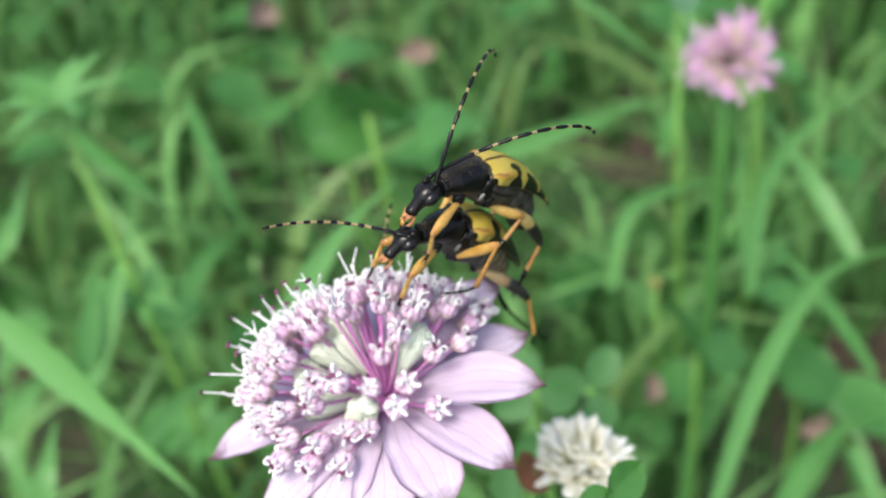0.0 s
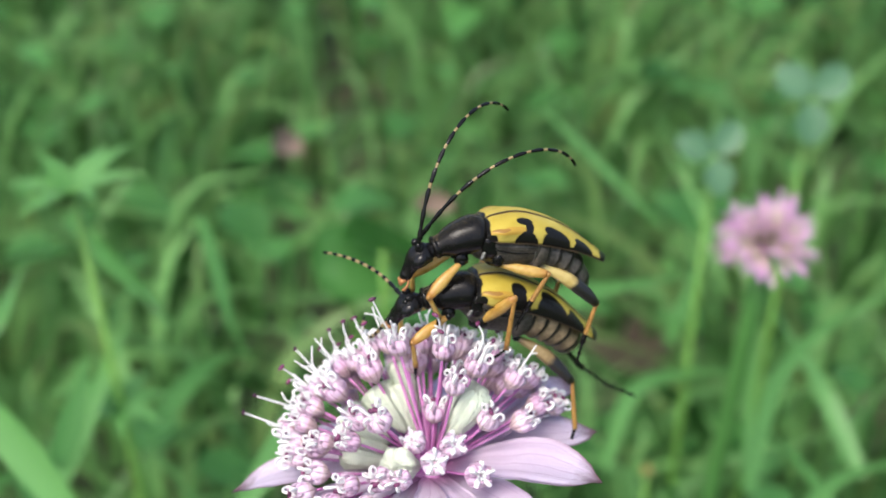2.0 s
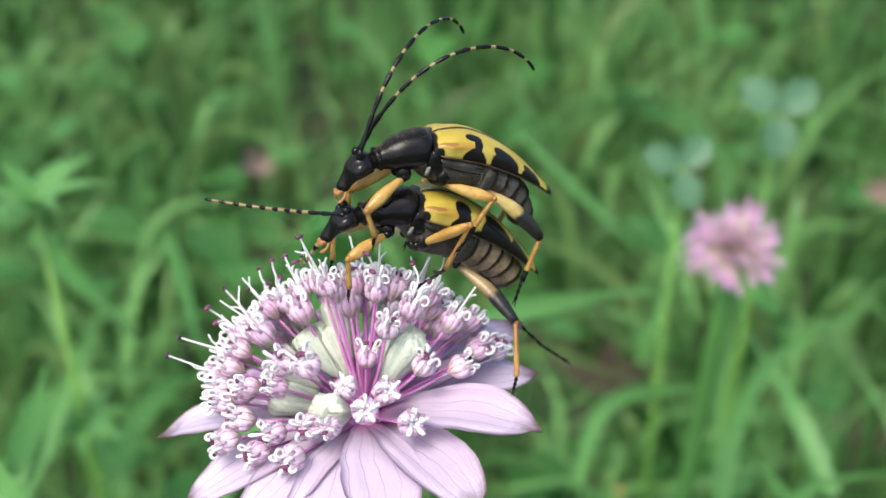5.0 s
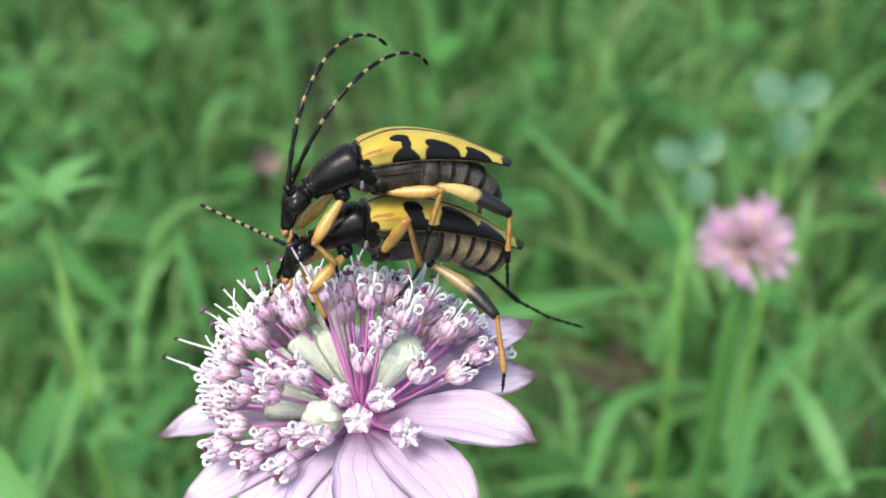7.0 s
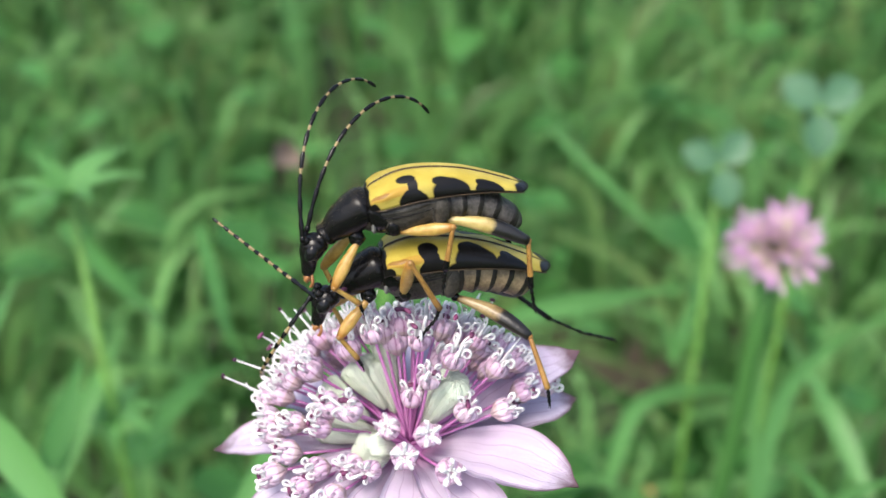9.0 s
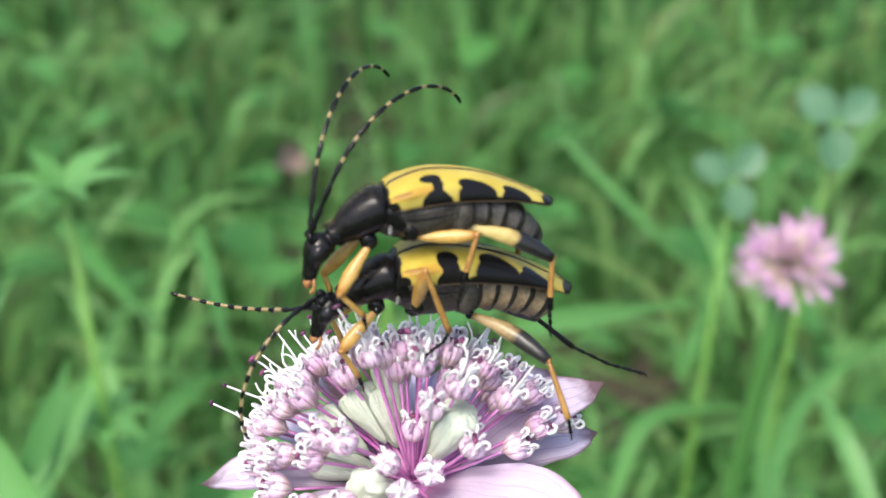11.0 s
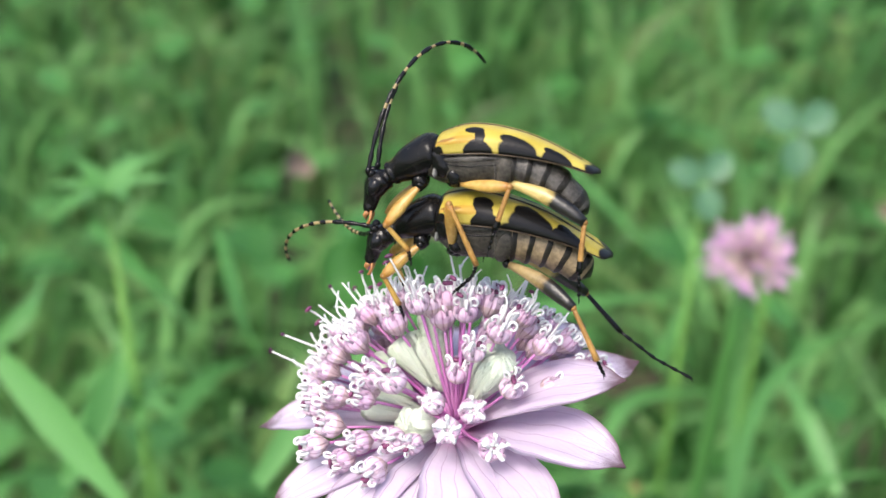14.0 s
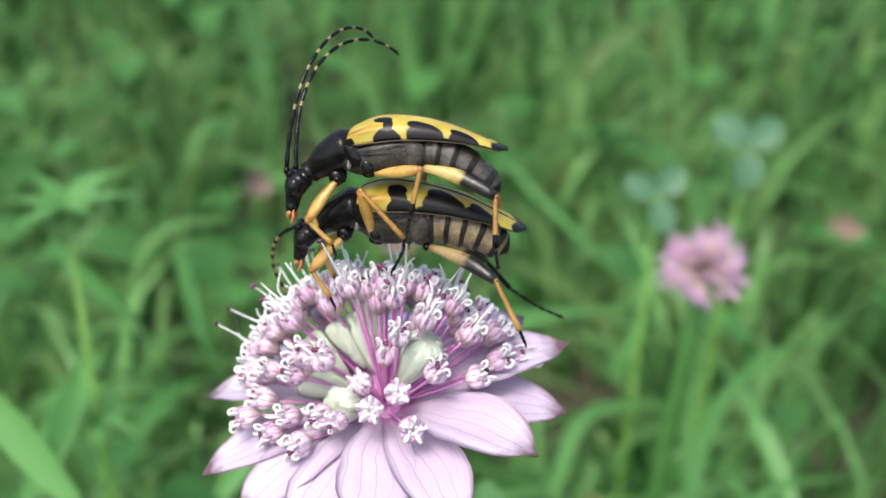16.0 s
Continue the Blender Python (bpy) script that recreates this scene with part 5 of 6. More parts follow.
leg(female, [(-1.3, -1.2, -2.3), (-2.0, -3.0, 0.6), (-3.2, -3.3, -2.6), (-3.0, -3.2, -4.4)], TO_KNEE_AMBER, 0.43, SHIN_TIPPED)
female_hind = leg(female, [(-4.8, 1.0, -2.9), (-9.6, 2.8, -4.7), (-11.2, 3.0, -7.85), (-11.5, 2.7, -8.7)], [(2, 5)], 0.52, SHIN_OCHRE, bow=-0.3)
female_hind_far = leg(female, [(-4.8, -1.0, -2.9), (-9.9, -2.8, -6.0), (-12.5, -3.0, -8.6), (-15.0, -3.0, -10.2), (-17.4, -3.0, -11.2)], TO_KNEE_BLACK, 0.5, SHIN_BLACK, bow=-0.3)
male_near = feeler(male, 15.0, 2, 125, 1.6, 0.165, 1)
male_far = feeler(male, 15.0, 2, 125, 1.6, 0.165, 1)
female_near = feeler(female, 10.5, 2, 40, 1.3, 0.165, 2)
female_far = feeler(female, 10.5, 5, 110, 1.3, 0.165, 2)

# ---------------- what moves ----------------
FLOWER_SWAY = [
    (0, -0.00106, -0.00218, 0.23759, -2.33, 2.00, 12.73),
    (0.5, -0.00214, -0.00101, 0.23789, -2.66, 1.31, 10.64),
    (1, -0.00189, -0.00123, 0.24064, -7.63, 1.17, 4.38),
    (1.5, -0.00033, 0.00142, 0.23924, -7.80, 0.79, 2.84),
    (2, -0.00024, 0.00120, 0.23884, -8.23, 0.78, 2.47),
    (2.5, -0.00168, 0.00142, 0.24216, -6.00, 0.25, 2.35),
    (3, -0.00159, 0.00196, 0.24201, -3.95, 0.81, 1.32),
    (3.5, -0.00194, 0.00188, 0.24307, -4.11, 1.22, 2.72),
    (4, -0.00126, 0.00138, 0.24305, -4.86, 1.21, 2.50),
    (6.5, -0.00205, -0.00008, 0.24067, -0.58, 0.46, 2.17),
    (7, -0.00268, 0.00042, 0.24150, -0.22, 0.33, 0.43),
    (7.5, -0.00340, 0.00109, 0.24026, 2.65, 0.55, 0.86),
    (8, -0.00256, 0.00293, 0.23857, 5.70, 0.71, -0.07),
    (10.5, -0.00200, 0.00158, 0.23698, 2.80, -2.41, -4.72),
    (11, -0.00096, 0.00036, 0.23815, 2.60, -1.78, -4.44),
    (11.5, -0.00119, 0.00020, 0.23978, 1.01, -1.93, -3.37),
    (12, -0.00162, -0.01633, 0.25005, 3.45, -2.72, -4.00),
    (12.5, -0.00384, -0.01564, 0.24829, 4.30, -3.05, -4.82),
    (13, -0.00417, -0.01463, 0.24624, 2.95, -3.35, -5.90),
    (13.5, -0.00295, -0.01361, 0.24746, 2.85, -4.28, -5.67),
    (14, -0.00014, -0.01355, 0.24809, 2.80, -2.50, -6.57),
    (14.5, 0.00022, -0.01350, 0.24845, 2.09, -2.13, -6.79),
    (15, 0.00136, -0.01336, 0.24823, 3.39, -1.33, -8.04),
    (15.5, -0.00051, -0.01368, 0.24879, 4.38, -0.02, -7.38),
    (16, -0.00254, -0.01243, 0.24830, 5.43, -1.19, -12.05),
]
UPPER_BEETLE = [
    (0, 0.00783, 0.00280, 0.25558, -10.95, -38.94, -137.93),
    (0.5, 0.00655, 0.00371, 0.25597, -7.71, -38.53, -142.48),
    (1, 0.00266, 0.00383, 0.25809, 3.06, -18.13, -158.33),
    (1.5, 0.00405, 0.00631, 0.25684, 0.56, -19.95, -154.99),
    (2, 0.00268, 0.00612, 0.25645, 1.61, -14.30, -161.98),
    (2.5, 0.00027, 0.00556, 0.25995, 0.33, -10.79, -163.95),
    (3, 0.00000, 0.00547, 0.26026, -1.94, -9.94, -169.91),
    (3.5, 0.00152, 0.00586, 0.26206, -2.29, -19.01, -167.47),
    (4, 0.00285, 0.00579, 0.26210, -1.23, -22.63, -165.95),
    (6.5, -0.00116, 0.00256, 0.25946, 6.06, -6.37, -151.93),
    (7, -0.00299, 0.00269, 0.26029, 6.75, -0.62, -163.49),
    (7.5, -0.00402, 0.00240, 0.25985, 5.55, -1.56, -163.09),
    (8, -0.00539, 0.00277, 0.25798, 2.75, 11.04, -168.74),
    (10.5, -0.00465, 0.00313, 0.25659, 4.92, 4.78, -163.82),
    (11, -0.00341, 0.00209, 0.25773, 6.39, 2.49, -162.25),
    (11.5, -0.00302, 0.00258, 0.25923, 9.22, -0.76, -167.90),
    (12, -0.00394, -0.01451, 0.26960, 8.91, 1.35, -171.49),
    (12.5, -0.00604, -0.01398, 0.26895, 9.73, 3.77, -178.27),
    (13, -0.00687, -0.01213, 0.26682, 11.64, 6.93, 177.65),
    (13.5, -0.00532, -0.01073, 0.26753, 12.37, 6.30, 173.76),
    (14, -0.00245, -0.01041, 0.26780, 12.73, 5.71, 172.99),
    (14.5, -0.00168, -0.01014, 0.26811, 13.90, 3.68, 171.54),
    (15, -0.00107, -0.01024, 0.26810, 13.57, 4.33, 174.34),
    (15.5, -0.00273, -0.01111, 0.26846, 13.57, 2.90, 175.69),
    (16, -0.00567, -0.00994, 0.26776, 15.76, 11.25, 174.05),
]
LOWER_BEETLE = [
    (0, 0.00597, 0.00255, 0.25135, -15.60, -44.75, -136.63),
    (0.5, 0.00470, 0.00345, 0.25198, -11.95, -44.06, -142.53),
    (1, 0.00204, 0.00336, 0.25386, -0.36, -24.28, -160.45),
    (1.5, 0.00348, 0.00598, 0.25285, -2.85, -24.10, -159.07),
    (2, 0.00225, 0.00565, 0.25215, -1.50, -20.18, -165.31),
    (2.5, 0.00010, 0.00530, 0.25572, -3.72, -15.80, -165.79),
    (3, -0.00027, 0.00537, 0.25601, -6.05, -14.68, -170.58),
    (3.5, 0.00063, 0.00569, 0.25795, -4.90, -24.54, -169.18),
    (4, 0.00180, 0.00547, 0.25803, -3.26, -27.04, -167.64),
    (6.5, -0.00089, 0.00251, 0.25539, 4.16, -12.35, -157.39),
    (7, -0.00257, 0.00281, 0.25617, 4.65, -7.01, -165.38),
    (7.5, -0.00374, 0.00276, 0.25557, 3.22, -7.15, -166.44),
    (8, -0.00443, 0.00356, 0.25355, -1.25, 5.65, -169.15),
    (10.5, -0.00379, 0.00343, 0.25202, 0.61, 0.38, -166.48),
    (11, -0.00266, 0.00228, 0.25322, 1.32, -1.01, -165.55),
    (11.5, -0.00265, 0.00254, 0.25480, 4.44, -5.24, -170.13),
    (12, -0.00357, -0.01448, 0.26515, 3.04, -3.95, -171.45),
    (12.5, -0.00573, -0.01398, 0.26440, 3.30, 0.41, 179.18),
    (13, -0.00633, -0.01236, 0.26244, 5.27, 3.85, 175.19),
    (13.5, -0.00492, -0.01110, 0.26340, 6.08, 2.12, 173.78),
    (14, -0.00201, -0.01095, 0.26382, 5.91, 1.53, 172.26),
    (14.5, -0.00142, -0.01061, 0.26410, 6.79, -0.01, 170.92),
    (15, -0.00063, -0.01053, 0.26392, 6.43, 0.65, 173.73),
    (15.5, -0.00238, -0.01113, 0.26410, 6.59, -0.57, 174.25),
    (16, -0.00495, -0.00974, 0.26346, 6.71, 7.01, 173.13),
]
UPPER_NEAR_FEELER = [
    (0, 0.00400, 0.00055, -0.00160, 13.66, 3.73, 28.94),
    (0.5, 0.00400, 0.00055, -0.00160, 7.06, 7.47, 31.26),
    (1, 0.00400, 0.00055, -0.00160, 12.49, -1.92, 34.57),
    (1.5, 0.00400, 0.00055, -0.00160, 11.66, -5.53, 35.31),
    (2, 0.00400, 0.00055, -0.00160, 10.66, 0.51, 33.78),
    (2.5, 0.00400, 0.00055, -0.00160, 11.77, -9.28, 38.94),
    (3, 0.00400, 0.00055, -0.00160, 9.61, -3.93, 35.29),
    (3.5, 0.00400, 0.00055, -0.00160, 6.14, -8.08, 39.30),
    (4, 0.00400, 0.00055, -0.00160, 5.65, -2.15, 36.14),
    (6.5, 0.00400, 0.00055, -0.00160, 7.91, -2.46, 36.30),
    (7, 0.00400, 0.00055, -0.00160, 0.93, -7.64, 38.04),
    (7.5, 0.00400, 0.00055, -0.00160, 2.19, -8.87, 36.10),
    (8, 0.00400, 0.00055, -0.00160, 6.77, -11.55, 39.46),
    (10.5, 0.00400, 0.00055, -0.00160, 5.54, -15.68, 49.24),
    (11, 0.00400, 0.00055, -0.00160, 0.63, -10.58, 49.49),
    (11.5, 0.00400, 0.00055, -0.00160, 2.45, -11.40, 48.96),
    (12, 0.00400, 0.00055, -0.00160, 5.11, -11.24, 50.53),
    (12.5, 0.00400, 0.00055, -0.00160, -0.09, -9.85, 53.07),
    (13, 0.00400, 0.00055, -0.00160, 1.56, -5.74, 50.75),
    (13.5, 0.00400, 0.00055, -0.00160, -1.09, -12.94, 60.55),
    (14, 0.00400, 0.00055, -0.00160, -1.32, -13.11, 54.83),
    (14.5, 0.00400, 0.00055, -0.00160, -5.48, -8.60, 59.70),
    (15, 0.00400, 0.00055, -0.00160, -5.35, -10.26, 54.20),
    (15.5, 0.00400, 0.00055, -0.00160, -6.52, -6.46, 46.95),
    (16, 0.00400, 0.00055, -0.00160, -10.74, -1.10, 65.20),
]
UPPER_FAR_FEELER = [
    (0, 0.00360, -0.00055, -0.00150, -33.74, 7.74, -1.93),
    (0.5, 0.00360, -0.00055, -0.00150, -37.54, 12.73, 4.05),
    (1, 0.00360, -0.00055, -0.00150, -38.05, 22.17, -10.63),
    (1.5, 0.00360, -0.00055, -0.00150, -25.33, 3.92, 6.30),
    (2, 0.00360, -0.00055, -0.00150, -13.09, -11.14, 16.95),
    (2.5, 0.00360, -0.00055, -0.00150, -13.48, -14.06, 24.35),
    (3, 0.00360, -0.00055, -0.00150, -3.60, -18.77, 30.46),
    (3.5, 0.00360, -0.00055, -0.00150, -9.24, -15.35, 28.24),
    (4, 0.00360, -0.00055, -0.00150, -9.02, -7.62, 16.55),
    (6.5, 0.00360, -0.00055, -0.00150, -12.43, 0.07, 3.76),
    (7, 0.00360, -0.00055, -0.00150, -18.06, -13.20, 37.14),
    (7.5, 0.00360, -0.00055, -0.00150, -13.29, -10.60, 28.88),
    (8, 0.00360, -0.00055, -0.00150, -1.57, -27.25, 41.16),
    (10.5, 0.00360, -0.00055, -0.00150, -2.44, -24.84, 29.11),
    (11, 0.00360, -0.00055, -0.00150, -10.15, -17.86, 32.39),
    (11.5, 0.00360, -0.00055, -0.00150, -2.21, -12.60, 36.38),
    (12, 0.00360, -0.00055, -0.00150, -0.78, -11.11, 32.38),
    (12.5, 0.00360, -0.00055, -0.00150, 15.27, -22.76, 45.09),
    (13, 0.00360, -0.00055, -0.00150, 17.93, -14.26, 48.92),
    (13.5, 0.00360, -0.00055, -0.00150, 7.42, -16.98, 57.10),
    (14, 0.00360, -0.00055, -0.00150, 8.71, -15.37, 51.10),
    (14.5, 0.00360, -0.00055, -0.00150, 4.27, -10.32, 57.59),
    (15, 0.00360, -0.00055, -0.00150, 5.84, -13.05, 51.32),
    (15.5, 0.00360, -0.00055, -0.00150, 5.51, -9.68, 44.07),
    (16, 0.00360, -0.00055, -0.00150, 7.56, -10.47, 47.08),
]
LOWER_NEAR_FEELER = [
    (0, 0.00400, 0.00050, -0.00200, -114.13, -36.57, -129.78),
    (0.5, 0.00400, 0.00050, -0.00200, -104.07, -44.13, -129.08),
    (1, 0.00400, 0.00050, -0.00200, -89.82, -48.31, -175.03),
    (1.5, 0.00400, 0.00050, -0.00200, -106.93, -37.98, -140.64),
    (2, 0.00400, 0.00050, -0.00200, -97.06, -37.85, -170.99),
    (2.5, 0.00400, 0.00050, -0.00200, -103.87, -32.22, -178.13),
    (3, 0.00400, 0.00050, -0.00200, -96.76, -15.62, -176.90),
    (3.5, 0.00400, 0.00050, -0.00200, -95.28, 10.43, -151.23),
    (4, 0.00400, 0.00050, -0.00200, -119.78, 14.65, -152.62),
    (6.5, 0.00400, 0.00050, -0.00200, -118.64, 5.69, 174.72),
    (7, 0.00400, 0.00050, -0.00200, -106.94, 26.73, -176.66),
    (7.5, 0.00400, 0.00050, -0.00200, -125.79, 25.79, 171.54),
    (8, 0.00400, 0.00050, -0.00200, -85.54, 55.49, -157.74),
    (10.5, 0.00400, 0.00050, -0.00200, -129.11, 52.18, -166.42),
    (11, 0.00400, 0.00050, -0.00200, -140.55, 52.18, -177.56),
    (11.5, 0.00400, 0.00050, -0.00200, -147.27, 45.32, 161.94),
    (12, 0.00400, 0.00050, -0.00200, -150.70, 43.54, 152.60),
    (12.5, 0.00400, 0.00050, -0.00200, -123.12, 68.45, 156.29),
    (13, 0.00400, 0.00050, -0.00200, -151.03, 64.07, 136.11),
    (13.5, 0.00400, 0.00050, -0.00200, -166.99, 51.10, 125.66),
    (14, 0.00400, 0.00050, -0.00200, -173.05, 61.48, 125.41),
    (14.5, 0.00400, 0.00050, -0.00200, 170.45, 78.44, 121.74),
    (15, 0.00400, 0.00050, -0.00200, 146.60, 77.03, 87.12),
    (15.5, 0.00400, 0.00050, -0.00200, 38.75, 62.50, -27.69),
    (16, 0.00400, 0.00050, -0.00200, 140.13, 51.93, 59.41),
]
LOWER_FAR_FEELER = [
    (0, 0.00400, -0.00050, -0.00200, -163.07, 29.95, 56.56),
    (0.5, 0.00400, -0.00050, -0.00200, -162.81, 31.36, 58.93),
    (1, 0.00400, -0.00050, -0.00200, 178.92, -2.89, 80.53),
    (1.5, 0.00400, -0.00050, -0.00200, -178.49, -3.22, 74.65),
    (2, 0.00400, -0.00050, -0.00200, 175.88, -6.65, 78.73),
    (2.5, 0.00400, -0.00050, -0.00200, 161.32, -6.53, 93.84),
    (3, 0.00400, -0.00050, -0.00200, 133.09, -7.79, 127.96),
    (3.5, 0.00400, -0.00050, -0.00200, 177.26, -7.88, 75.40),
    (4, 0.00400, -0.00050, -0.00200, 178.59, -5.60, 71.33),
    (6.5, 0.00400, -0.00050, -0.00200, 173.34, -8.24, 75.17),
    (7, 0.00400, -0.00050, -0.00200, 166.85, -7.87, 80.89),
    (7.5, 0.00400, -0.00050, -0.00200, 167.29, -10.95, 79.35),
    (8, 0.00400, -0.00050, -0.00200, 152.43, -9.98, 94.44),
    (10.5, 0.00400, -0.00050, -0.00200, -101.71, -85.14, -48.71),
    (11, 0.00400, -0.00050, -0.00200, -128.96, -86.69, -17.62),
    (11.5, 0.00400, -0.00050, -0.00200, 133.83, -42.85, 57.09),
    (12, 0.00400, -0.00050, -0.00200, 151.79, -28.92, 73.07),
    (12.5, 0.00400, -0.00050, -0.00200, 140.86, -72.21, 101.80),
    (13, 0.00400, -0.00050, -0.00200, 126.17, -20.96, 88.73),
    (13.5, 0.00400, -0.00050, -0.00200, 86.80, -56.26, 110.96),
    (14, 0.00400, -0.00050, -0.00200, 72.13, -56.93, 104.68),
    (14.5, 0.00400, -0.00050, -0.00200, -37.18, -64.54, -157.24),
    (15, 0.00400, -0.00050, -0.00200, 141.55, -71.41, 6.78),
    (15.5, 0.00400, -0.00050, -0.00200, 120.46, -63.59, 25.08),
    (16, 0.00400, -0.00050, -0.00200, 130.82, -63.07, 18.80),
]
LOWER_MID_LEG = [
    (0, -0.00130, 0.00120, -0.00230, -14.60, -2.19, -17.63),
    (0.5, -0.00130, 0.00120, -0.00230, -15.20, -5.13, -12.92),
    (1, -0.00130, 0.00120, -0.00230, -6.81, 2.76, 8.62),
    (1.5, -0.00130, 0.00120, -0.00230, -9.82, -2.03, 2.29),
    (2, -0.00130, 0.00120, -0.00230, -1.05, -7.75, 7.99),
    (2.5, -0.00130, 0.00120, -0.00230, -7.91, -6.94, 27.35),
    (3, -0.00130, 0.00120, -0.00230, -16.64, -4.81, 39.16),
    (3.5, -0.00130, 0.00120, -0.00230, -16.64, -4.81, 39.16),
    (4, -0.00130, 0.00120, -0.00230, -16.64, -4.81, 39.16),
    (6.5, -0.00130, 0.00120, -0.00230, -10.14, 3.43, 31.93),
    (7, -0.00130, 0.00120, -0.00230, -8.97, 5.19, 30.62),
    (7.5, -0.00130, 0.00120, -0.00230, -7.57, 4.22, 26.42),
    (8, -0.00130, 0.00120, -0.00230, -6.11, 3.35, 22.20),
    (10.5, -0.00130, 0.00120, -0.00230, 1.94, 0.77, 0.91),
    (11, -0.00130, 0.00120, -0.00230, -1.29, -0.49, -1.60),
    (11.5, -0.00130, 0.00120, -0.00230, 5.03, 6.82, 16.20),
    (12, -0.00130, 0.00120, -0.00230, 1.25, 0.69, 3.47),
    (12.5, -0.00130, 0.00120, -0.00230, 1.50, 5.13, 11.26),
    (13, -0.00130, 0.00120, -0.00230, 1.34, 3.00, 4.13),
    (13.5, -0.00130, 0.00120, -0.00230, 4.07, 5.83, 0.59),
    (14, -0.00130, 0.00120, -0.00230, 1.28, 5.26, 1.57),
    (14.5, -0.00130, 0.00120, -0.00230, -0.84, 3.31, -2.39),
    (15, -0.00130, 0.00120, -0.00230, 2.33, 5.00, 2.53),
    (15.5, -0.00130, 0.00120, -0.00230, 1.73, 5.64, 14.75),
    (16, -0.00130, 0.00120, -0.00230, 7.81, 14.33, 20.21),
]
LOWER_HIND_LEG = [
    (0, -0.00480, 0.00100, -0.00290, 15.50, 17.41, -8.20),
    (0.5, -0.00480, 0.00100, -0.00290, 13.25, 12.61, -2.60),
    (1, -0.00480, 0.00100, -0.00290, 12.30, -11.53, 13.47),
    (1.5, -0.00480, 0.00100, -0.00290, 20.86, -15.05, 4.89),
    (2, -0.00480, 0.00100, -0.00290, 25.33, -11.87, 9.03),
    (2.5, -0.00480, 0.00100, -0.00290, 33.59, -16.02, -0.45),
    (3, -0.00480, 0.00100, -0.00290, 39.69, -7.25, -14.16),
    (3.5, -0.00480, 0.00100, -0.00290, 33.53, -4.34, -10.10),
    (4, -0.00480, 0.00100, -0.00290, 30.16, -3.26, -14.49),
    (6.5, -0.00480, 0.00100, -0.00290, 29.20, -12.27, -19.57),
    (7, -0.00480, 0.00100, -0.00290, 26.08, -15.78, -13.22),
    (7.5, -0.00480, 0.00100, -0.00290, 30.04, -11.31, -10.17),
    (8, -0.00480, 0.00100, -0.00290, 33.14, -16.79, -7.01),
    (10.5, -0.00480, 0.00100, -0.00290, 26.57, -4.97, -12.87),
    (11, -0.00480, 0.00100, -0.00290, 25.62, -3.00, -17.24),
    (11.5, -0.00480, 0.00100, -0.00290, 27.09, 5.15, -16.94),
    (12, -0.00480, 0.00100, -0.00290, 17.96, 1.73, -13.51),
    (12.5, -0.00480, 0.00100, -0.00290, 6.03, 1.75, -7.00),
    (13, -0.00480, 0.00100, -0.00290, 9.14, 2.47, -8.60),
    (13.5, -0.00480, 0.00100, -0.00290, 4.83, 5.74, -11.75),
    (14, -0.00480, 0.00100, -0.00290, 5.57, 5.89, -11.90),
    (14.5, -0.00480, 0.00100, -0.00290, 4.06, 7.45, -12.93),
    (15, -0.00480, 0.00100, -0.00290, 5.35, 7.68, -17.66),
    (15.5, -0.00480, 0.00100, -0.00290, 3.03, 4.49, -9.46),
    (16, -0.00480, 0.00100, -0.00290, 12.66, 0.51, -4.30),
]
LOWER_FAR_HIND_LEG = [
    (0, -0.00480, -0.00100, -0.00290, 7.04, 19.12, -18.50),
    (0.5, -0.00480, -0.00100, -0.00290, 6.20, 18.63, -16.19),
    (1, -0.00480, -0.00100, -0.00290, 3.37, 4.51, -6.66),
    (1.5, -0.00480, -0.00100, -0.00290, 3.64, 11.28, -8.87),
    (2, -0.00480, -0.00100, -0.00290, 0.57, 12.12, -3.12),
    (2.5, -0.00480, -0.00100, -0.00290, 2.46, 8.30, -6.05),
    (3, -0.00480, -0.00100, -0.00290, 0.74, 3.95, -1.95),
    (3.5, -0.00480, -0.00100, -0.00290, 1.21, 7.77, -3.89),
    (4, -0.00480, -0.00100, -0.00290, 2.04, 10.09, -6.18),
    (6.5, -0.00480, -0.00100, -0.00290, 1.23, 8.76, -4.24),
    (7, -0.00480, -0.00100, -0.00290, -0.25, 5.43, -0.70),
    (7.5, -0.00480, -0.00100, -0.00290, -0.04, 5.46, -1.17),
    (8, -0.00480, -0.00100, -0.00290, -0.63, -1.17, 1.41),
    (10.5, -0.00480, -0.00100, -0.00290, 1.59, 1.50, -2.65),
    (11, -0.00480, -0.00100, -0.00290, 1.38, 3.86, -4.20),
    (11.5, -0.00480, -0.00100, -0.00290, -1.43, 1.54, -0.36),
    (12, -0.00480, -0.00100, -0.00290, 1.13, 5.89, -7.19),
    (12.5, -0.00480, -0.00100, -0.00290, 1.71, -1.83, -7.22),
    (13, -0.00480, -0.00100, -0.00290, 0.64, -6.17, -4.85),
    (13.5, -0.00480, -0.00100, -0.00290, 0.58, -4.88, -5.18),
    (14, -0.00480, -0.00100, -0.00290, -1.28, -0.98, -3.77),
    (14.5, -0.00480, -0.00100, -0.00290, -2.28, 0.17, -2.98),
    (15, -0.00480, -0.00100, -0.00290, -3.05, 0.38, -2.30),
    (15.5, -0.00480, -0.00100, -0.00290, -11.02, -5.53, 11.13),
    (16, -0.00480, -0.00100, -0.00290, -16.73, -11.16, 20.76),
]

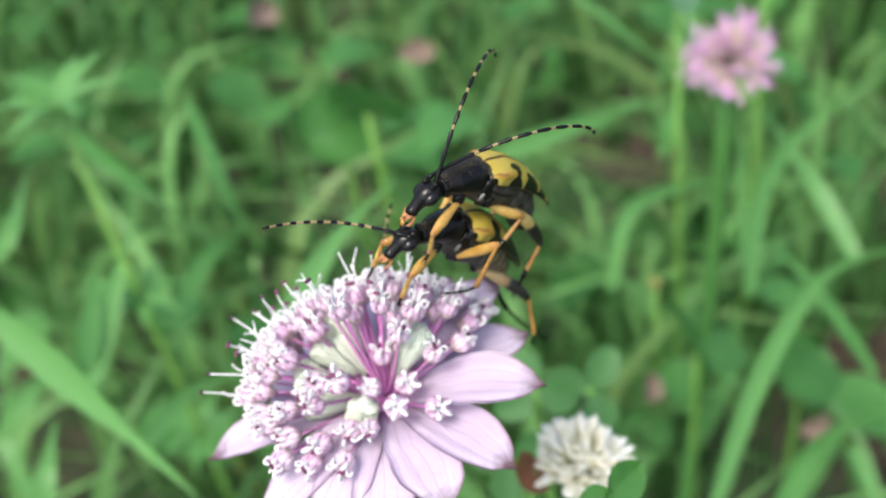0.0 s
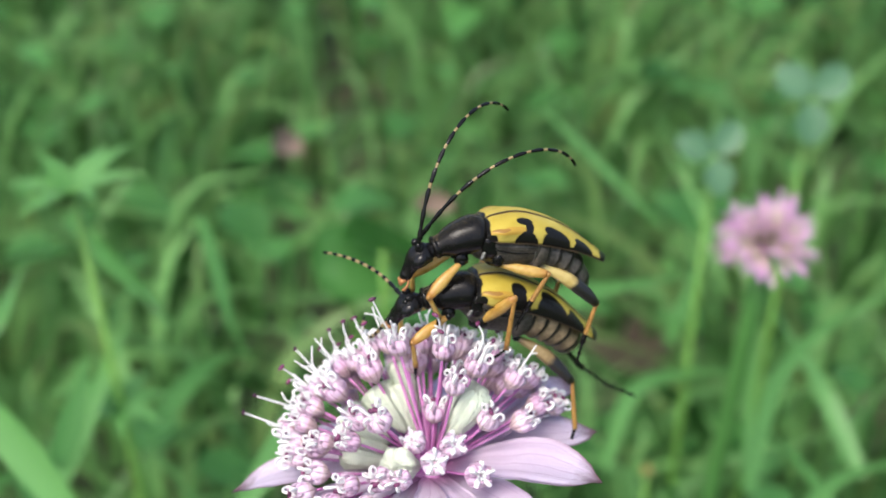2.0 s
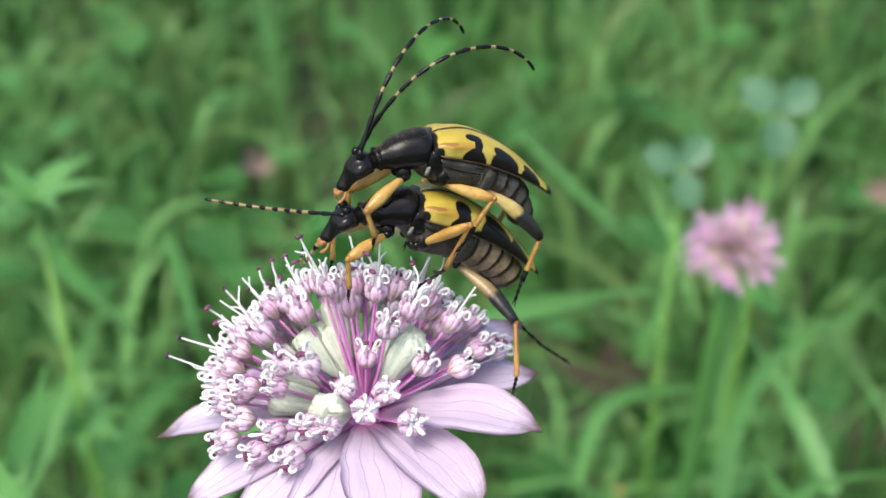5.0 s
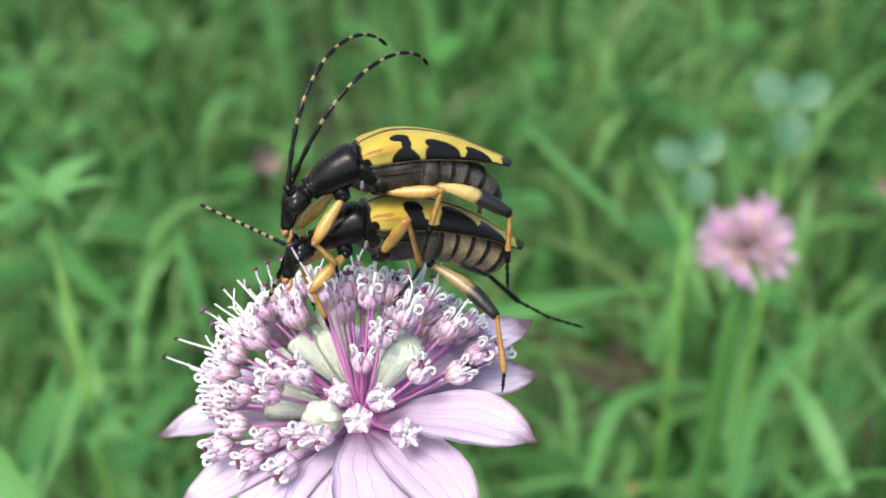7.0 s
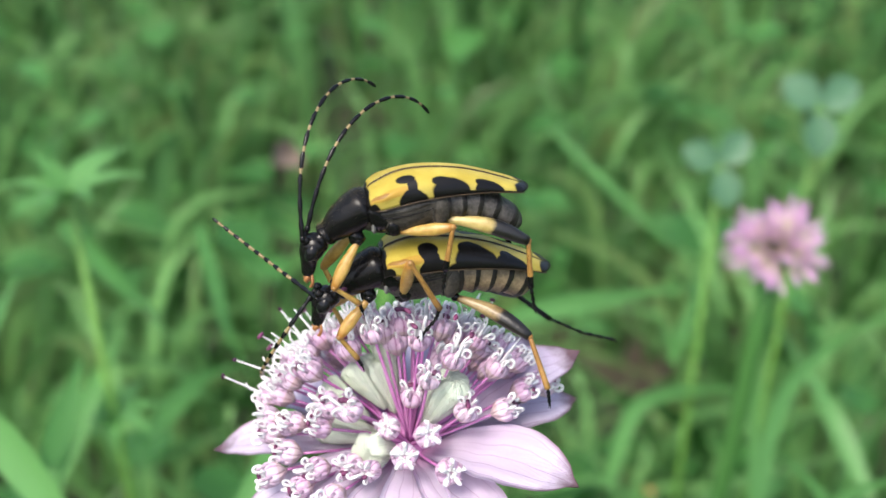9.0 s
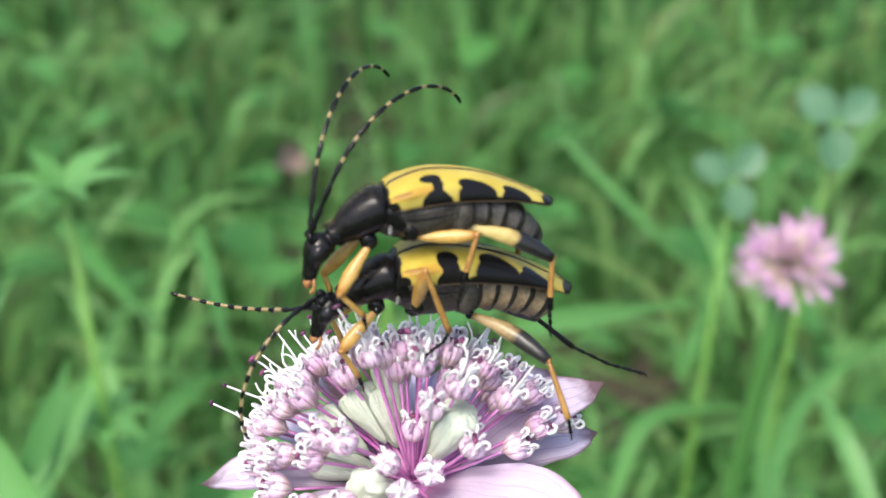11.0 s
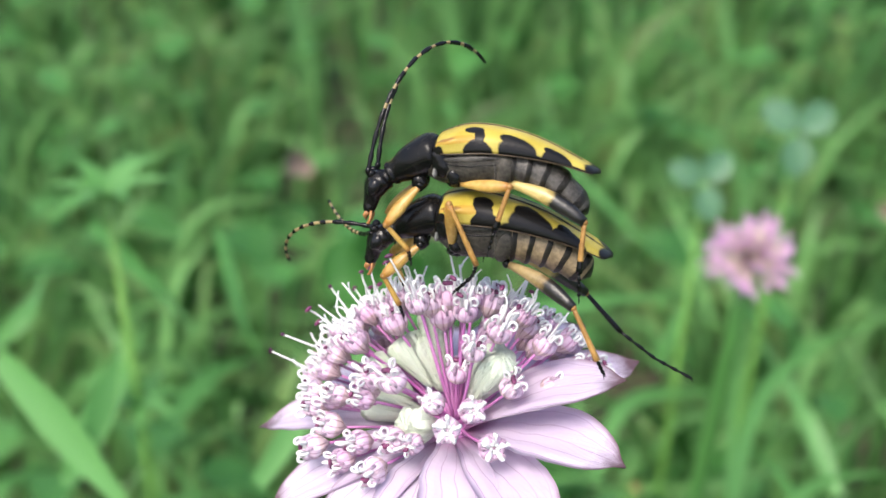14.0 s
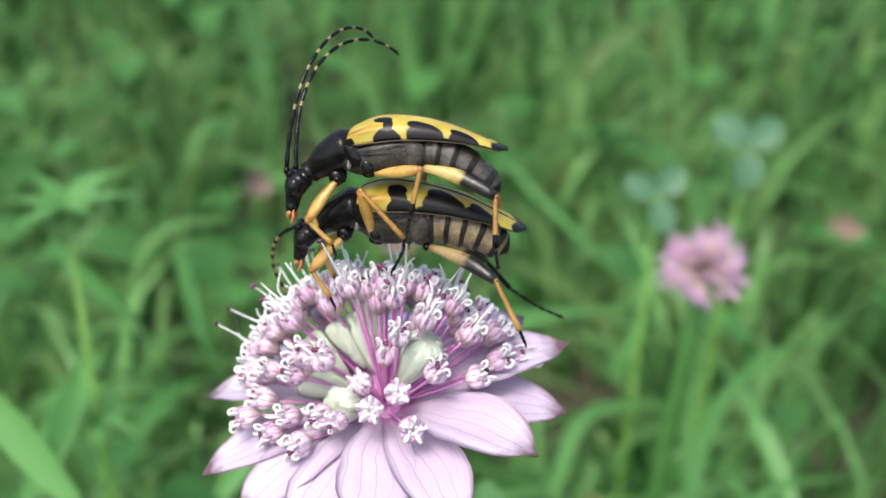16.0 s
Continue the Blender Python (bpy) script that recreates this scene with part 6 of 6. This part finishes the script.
BENT_BRACT = [
    (0, 0.00099, 0.00050, -0.00008, 0.00, -6.50, 10.00),
    (3.5, 0.00097, 0.00056, -0.00007, 0.00, -8.00, 15.50),
    (7, 0.00097, 0.00057, -0.00007, 0.00, -8.00, 17.00),
    (8, 0.00096, 0.00060, -0.00008, 0.00, -6.75, 20.00),
    (10.5, 0.00093, 0.00068, -0.00011, 0.00, -3.63, 27.50),
    (11.5, 0.00095, 0.00062, -0.00005, 0.00, -9.30, 21.60),
    (13.5, 0.00089, 0.00033, 0.00019, 0.00, -34.50, -8.00),
    (15, 0.00097, 0.00040, 0.00003, 0.00, -17.70, 0.10),
    (16, 0.00099, 0.00046, -0.00008, 0.00, -6.50, 5.50),
]
BENT_BRACT_BEHIND = [
    (0, 0.00089, 0.00067, -0.00003, 0.00, -21.00, 29.00),
    (3.5, 0.00088, 0.00073, -0.00009, 0.00, -15.50, 34.50),
    (7, 0.00090, 0.00064, -0.00002, 0.00, -22.50, 26.00),
    (8, 0.00090, 0.00064, -0.00001, 0.00, -23.25, 25.88),
    (10.5, 0.00089, 0.00063, 0.00000, 0.00, -25.13, 25.56),
    (11.5, 0.00090, 0.00064, -0.00002, 0.00, -22.90, 25.60),
    (13.5, 0.00093, 0.00066, -0.00012, 0.00, -12.50, 26.00),
    (15, 0.00092, 0.00062, -0.00006, 0.00, -18.20, 23.00),
    (16, 0.00092, 0.00060, -0.00003, 0.00, -22.00, 21.00),
]


def motions():
    walk(flower, [(t, pose(*p)) for t, *p in FLOWER_SWAY])
    walk(bracts[1], [(t, pose(*p)) for t, *p in BENT_BRACT])
    walk(bracts[2], [(t, pose(*p)) for t, *p in BENT_BRACT_BEHIND])
    walk(male, [(t, pose(*p)) for t, *p in UPPER_BEETLE])
    walk(female, [(t, pose(*p)) for t, *p in LOWER_BEETLE])
    walk(male_near, [(t, pose(*p)) for t, *p in UPPER_NEAR_FEELER])
    walk(male_far, [(t, pose(*p)) for t, *p in UPPER_FAR_FEELER])
    walk(female_near, [(t, pose(*p)) for t, *p in LOWER_NEAR_FEELER])
    walk(female_far, [(t, pose(*p)) for t, *p in LOWER_FAR_FEELER])
    walk(female_mid, [(t, pose(*p)) for t, *p in LOWER_MID_LEG])
    walk(female_hind, [(t, pose(*p)) for t, *p in LOWER_HIND_LEG])
    walk(female_hind_far, [(t, pose(*p)) for t, *p in LOWER_FAR_HIND_LEG])


motions()
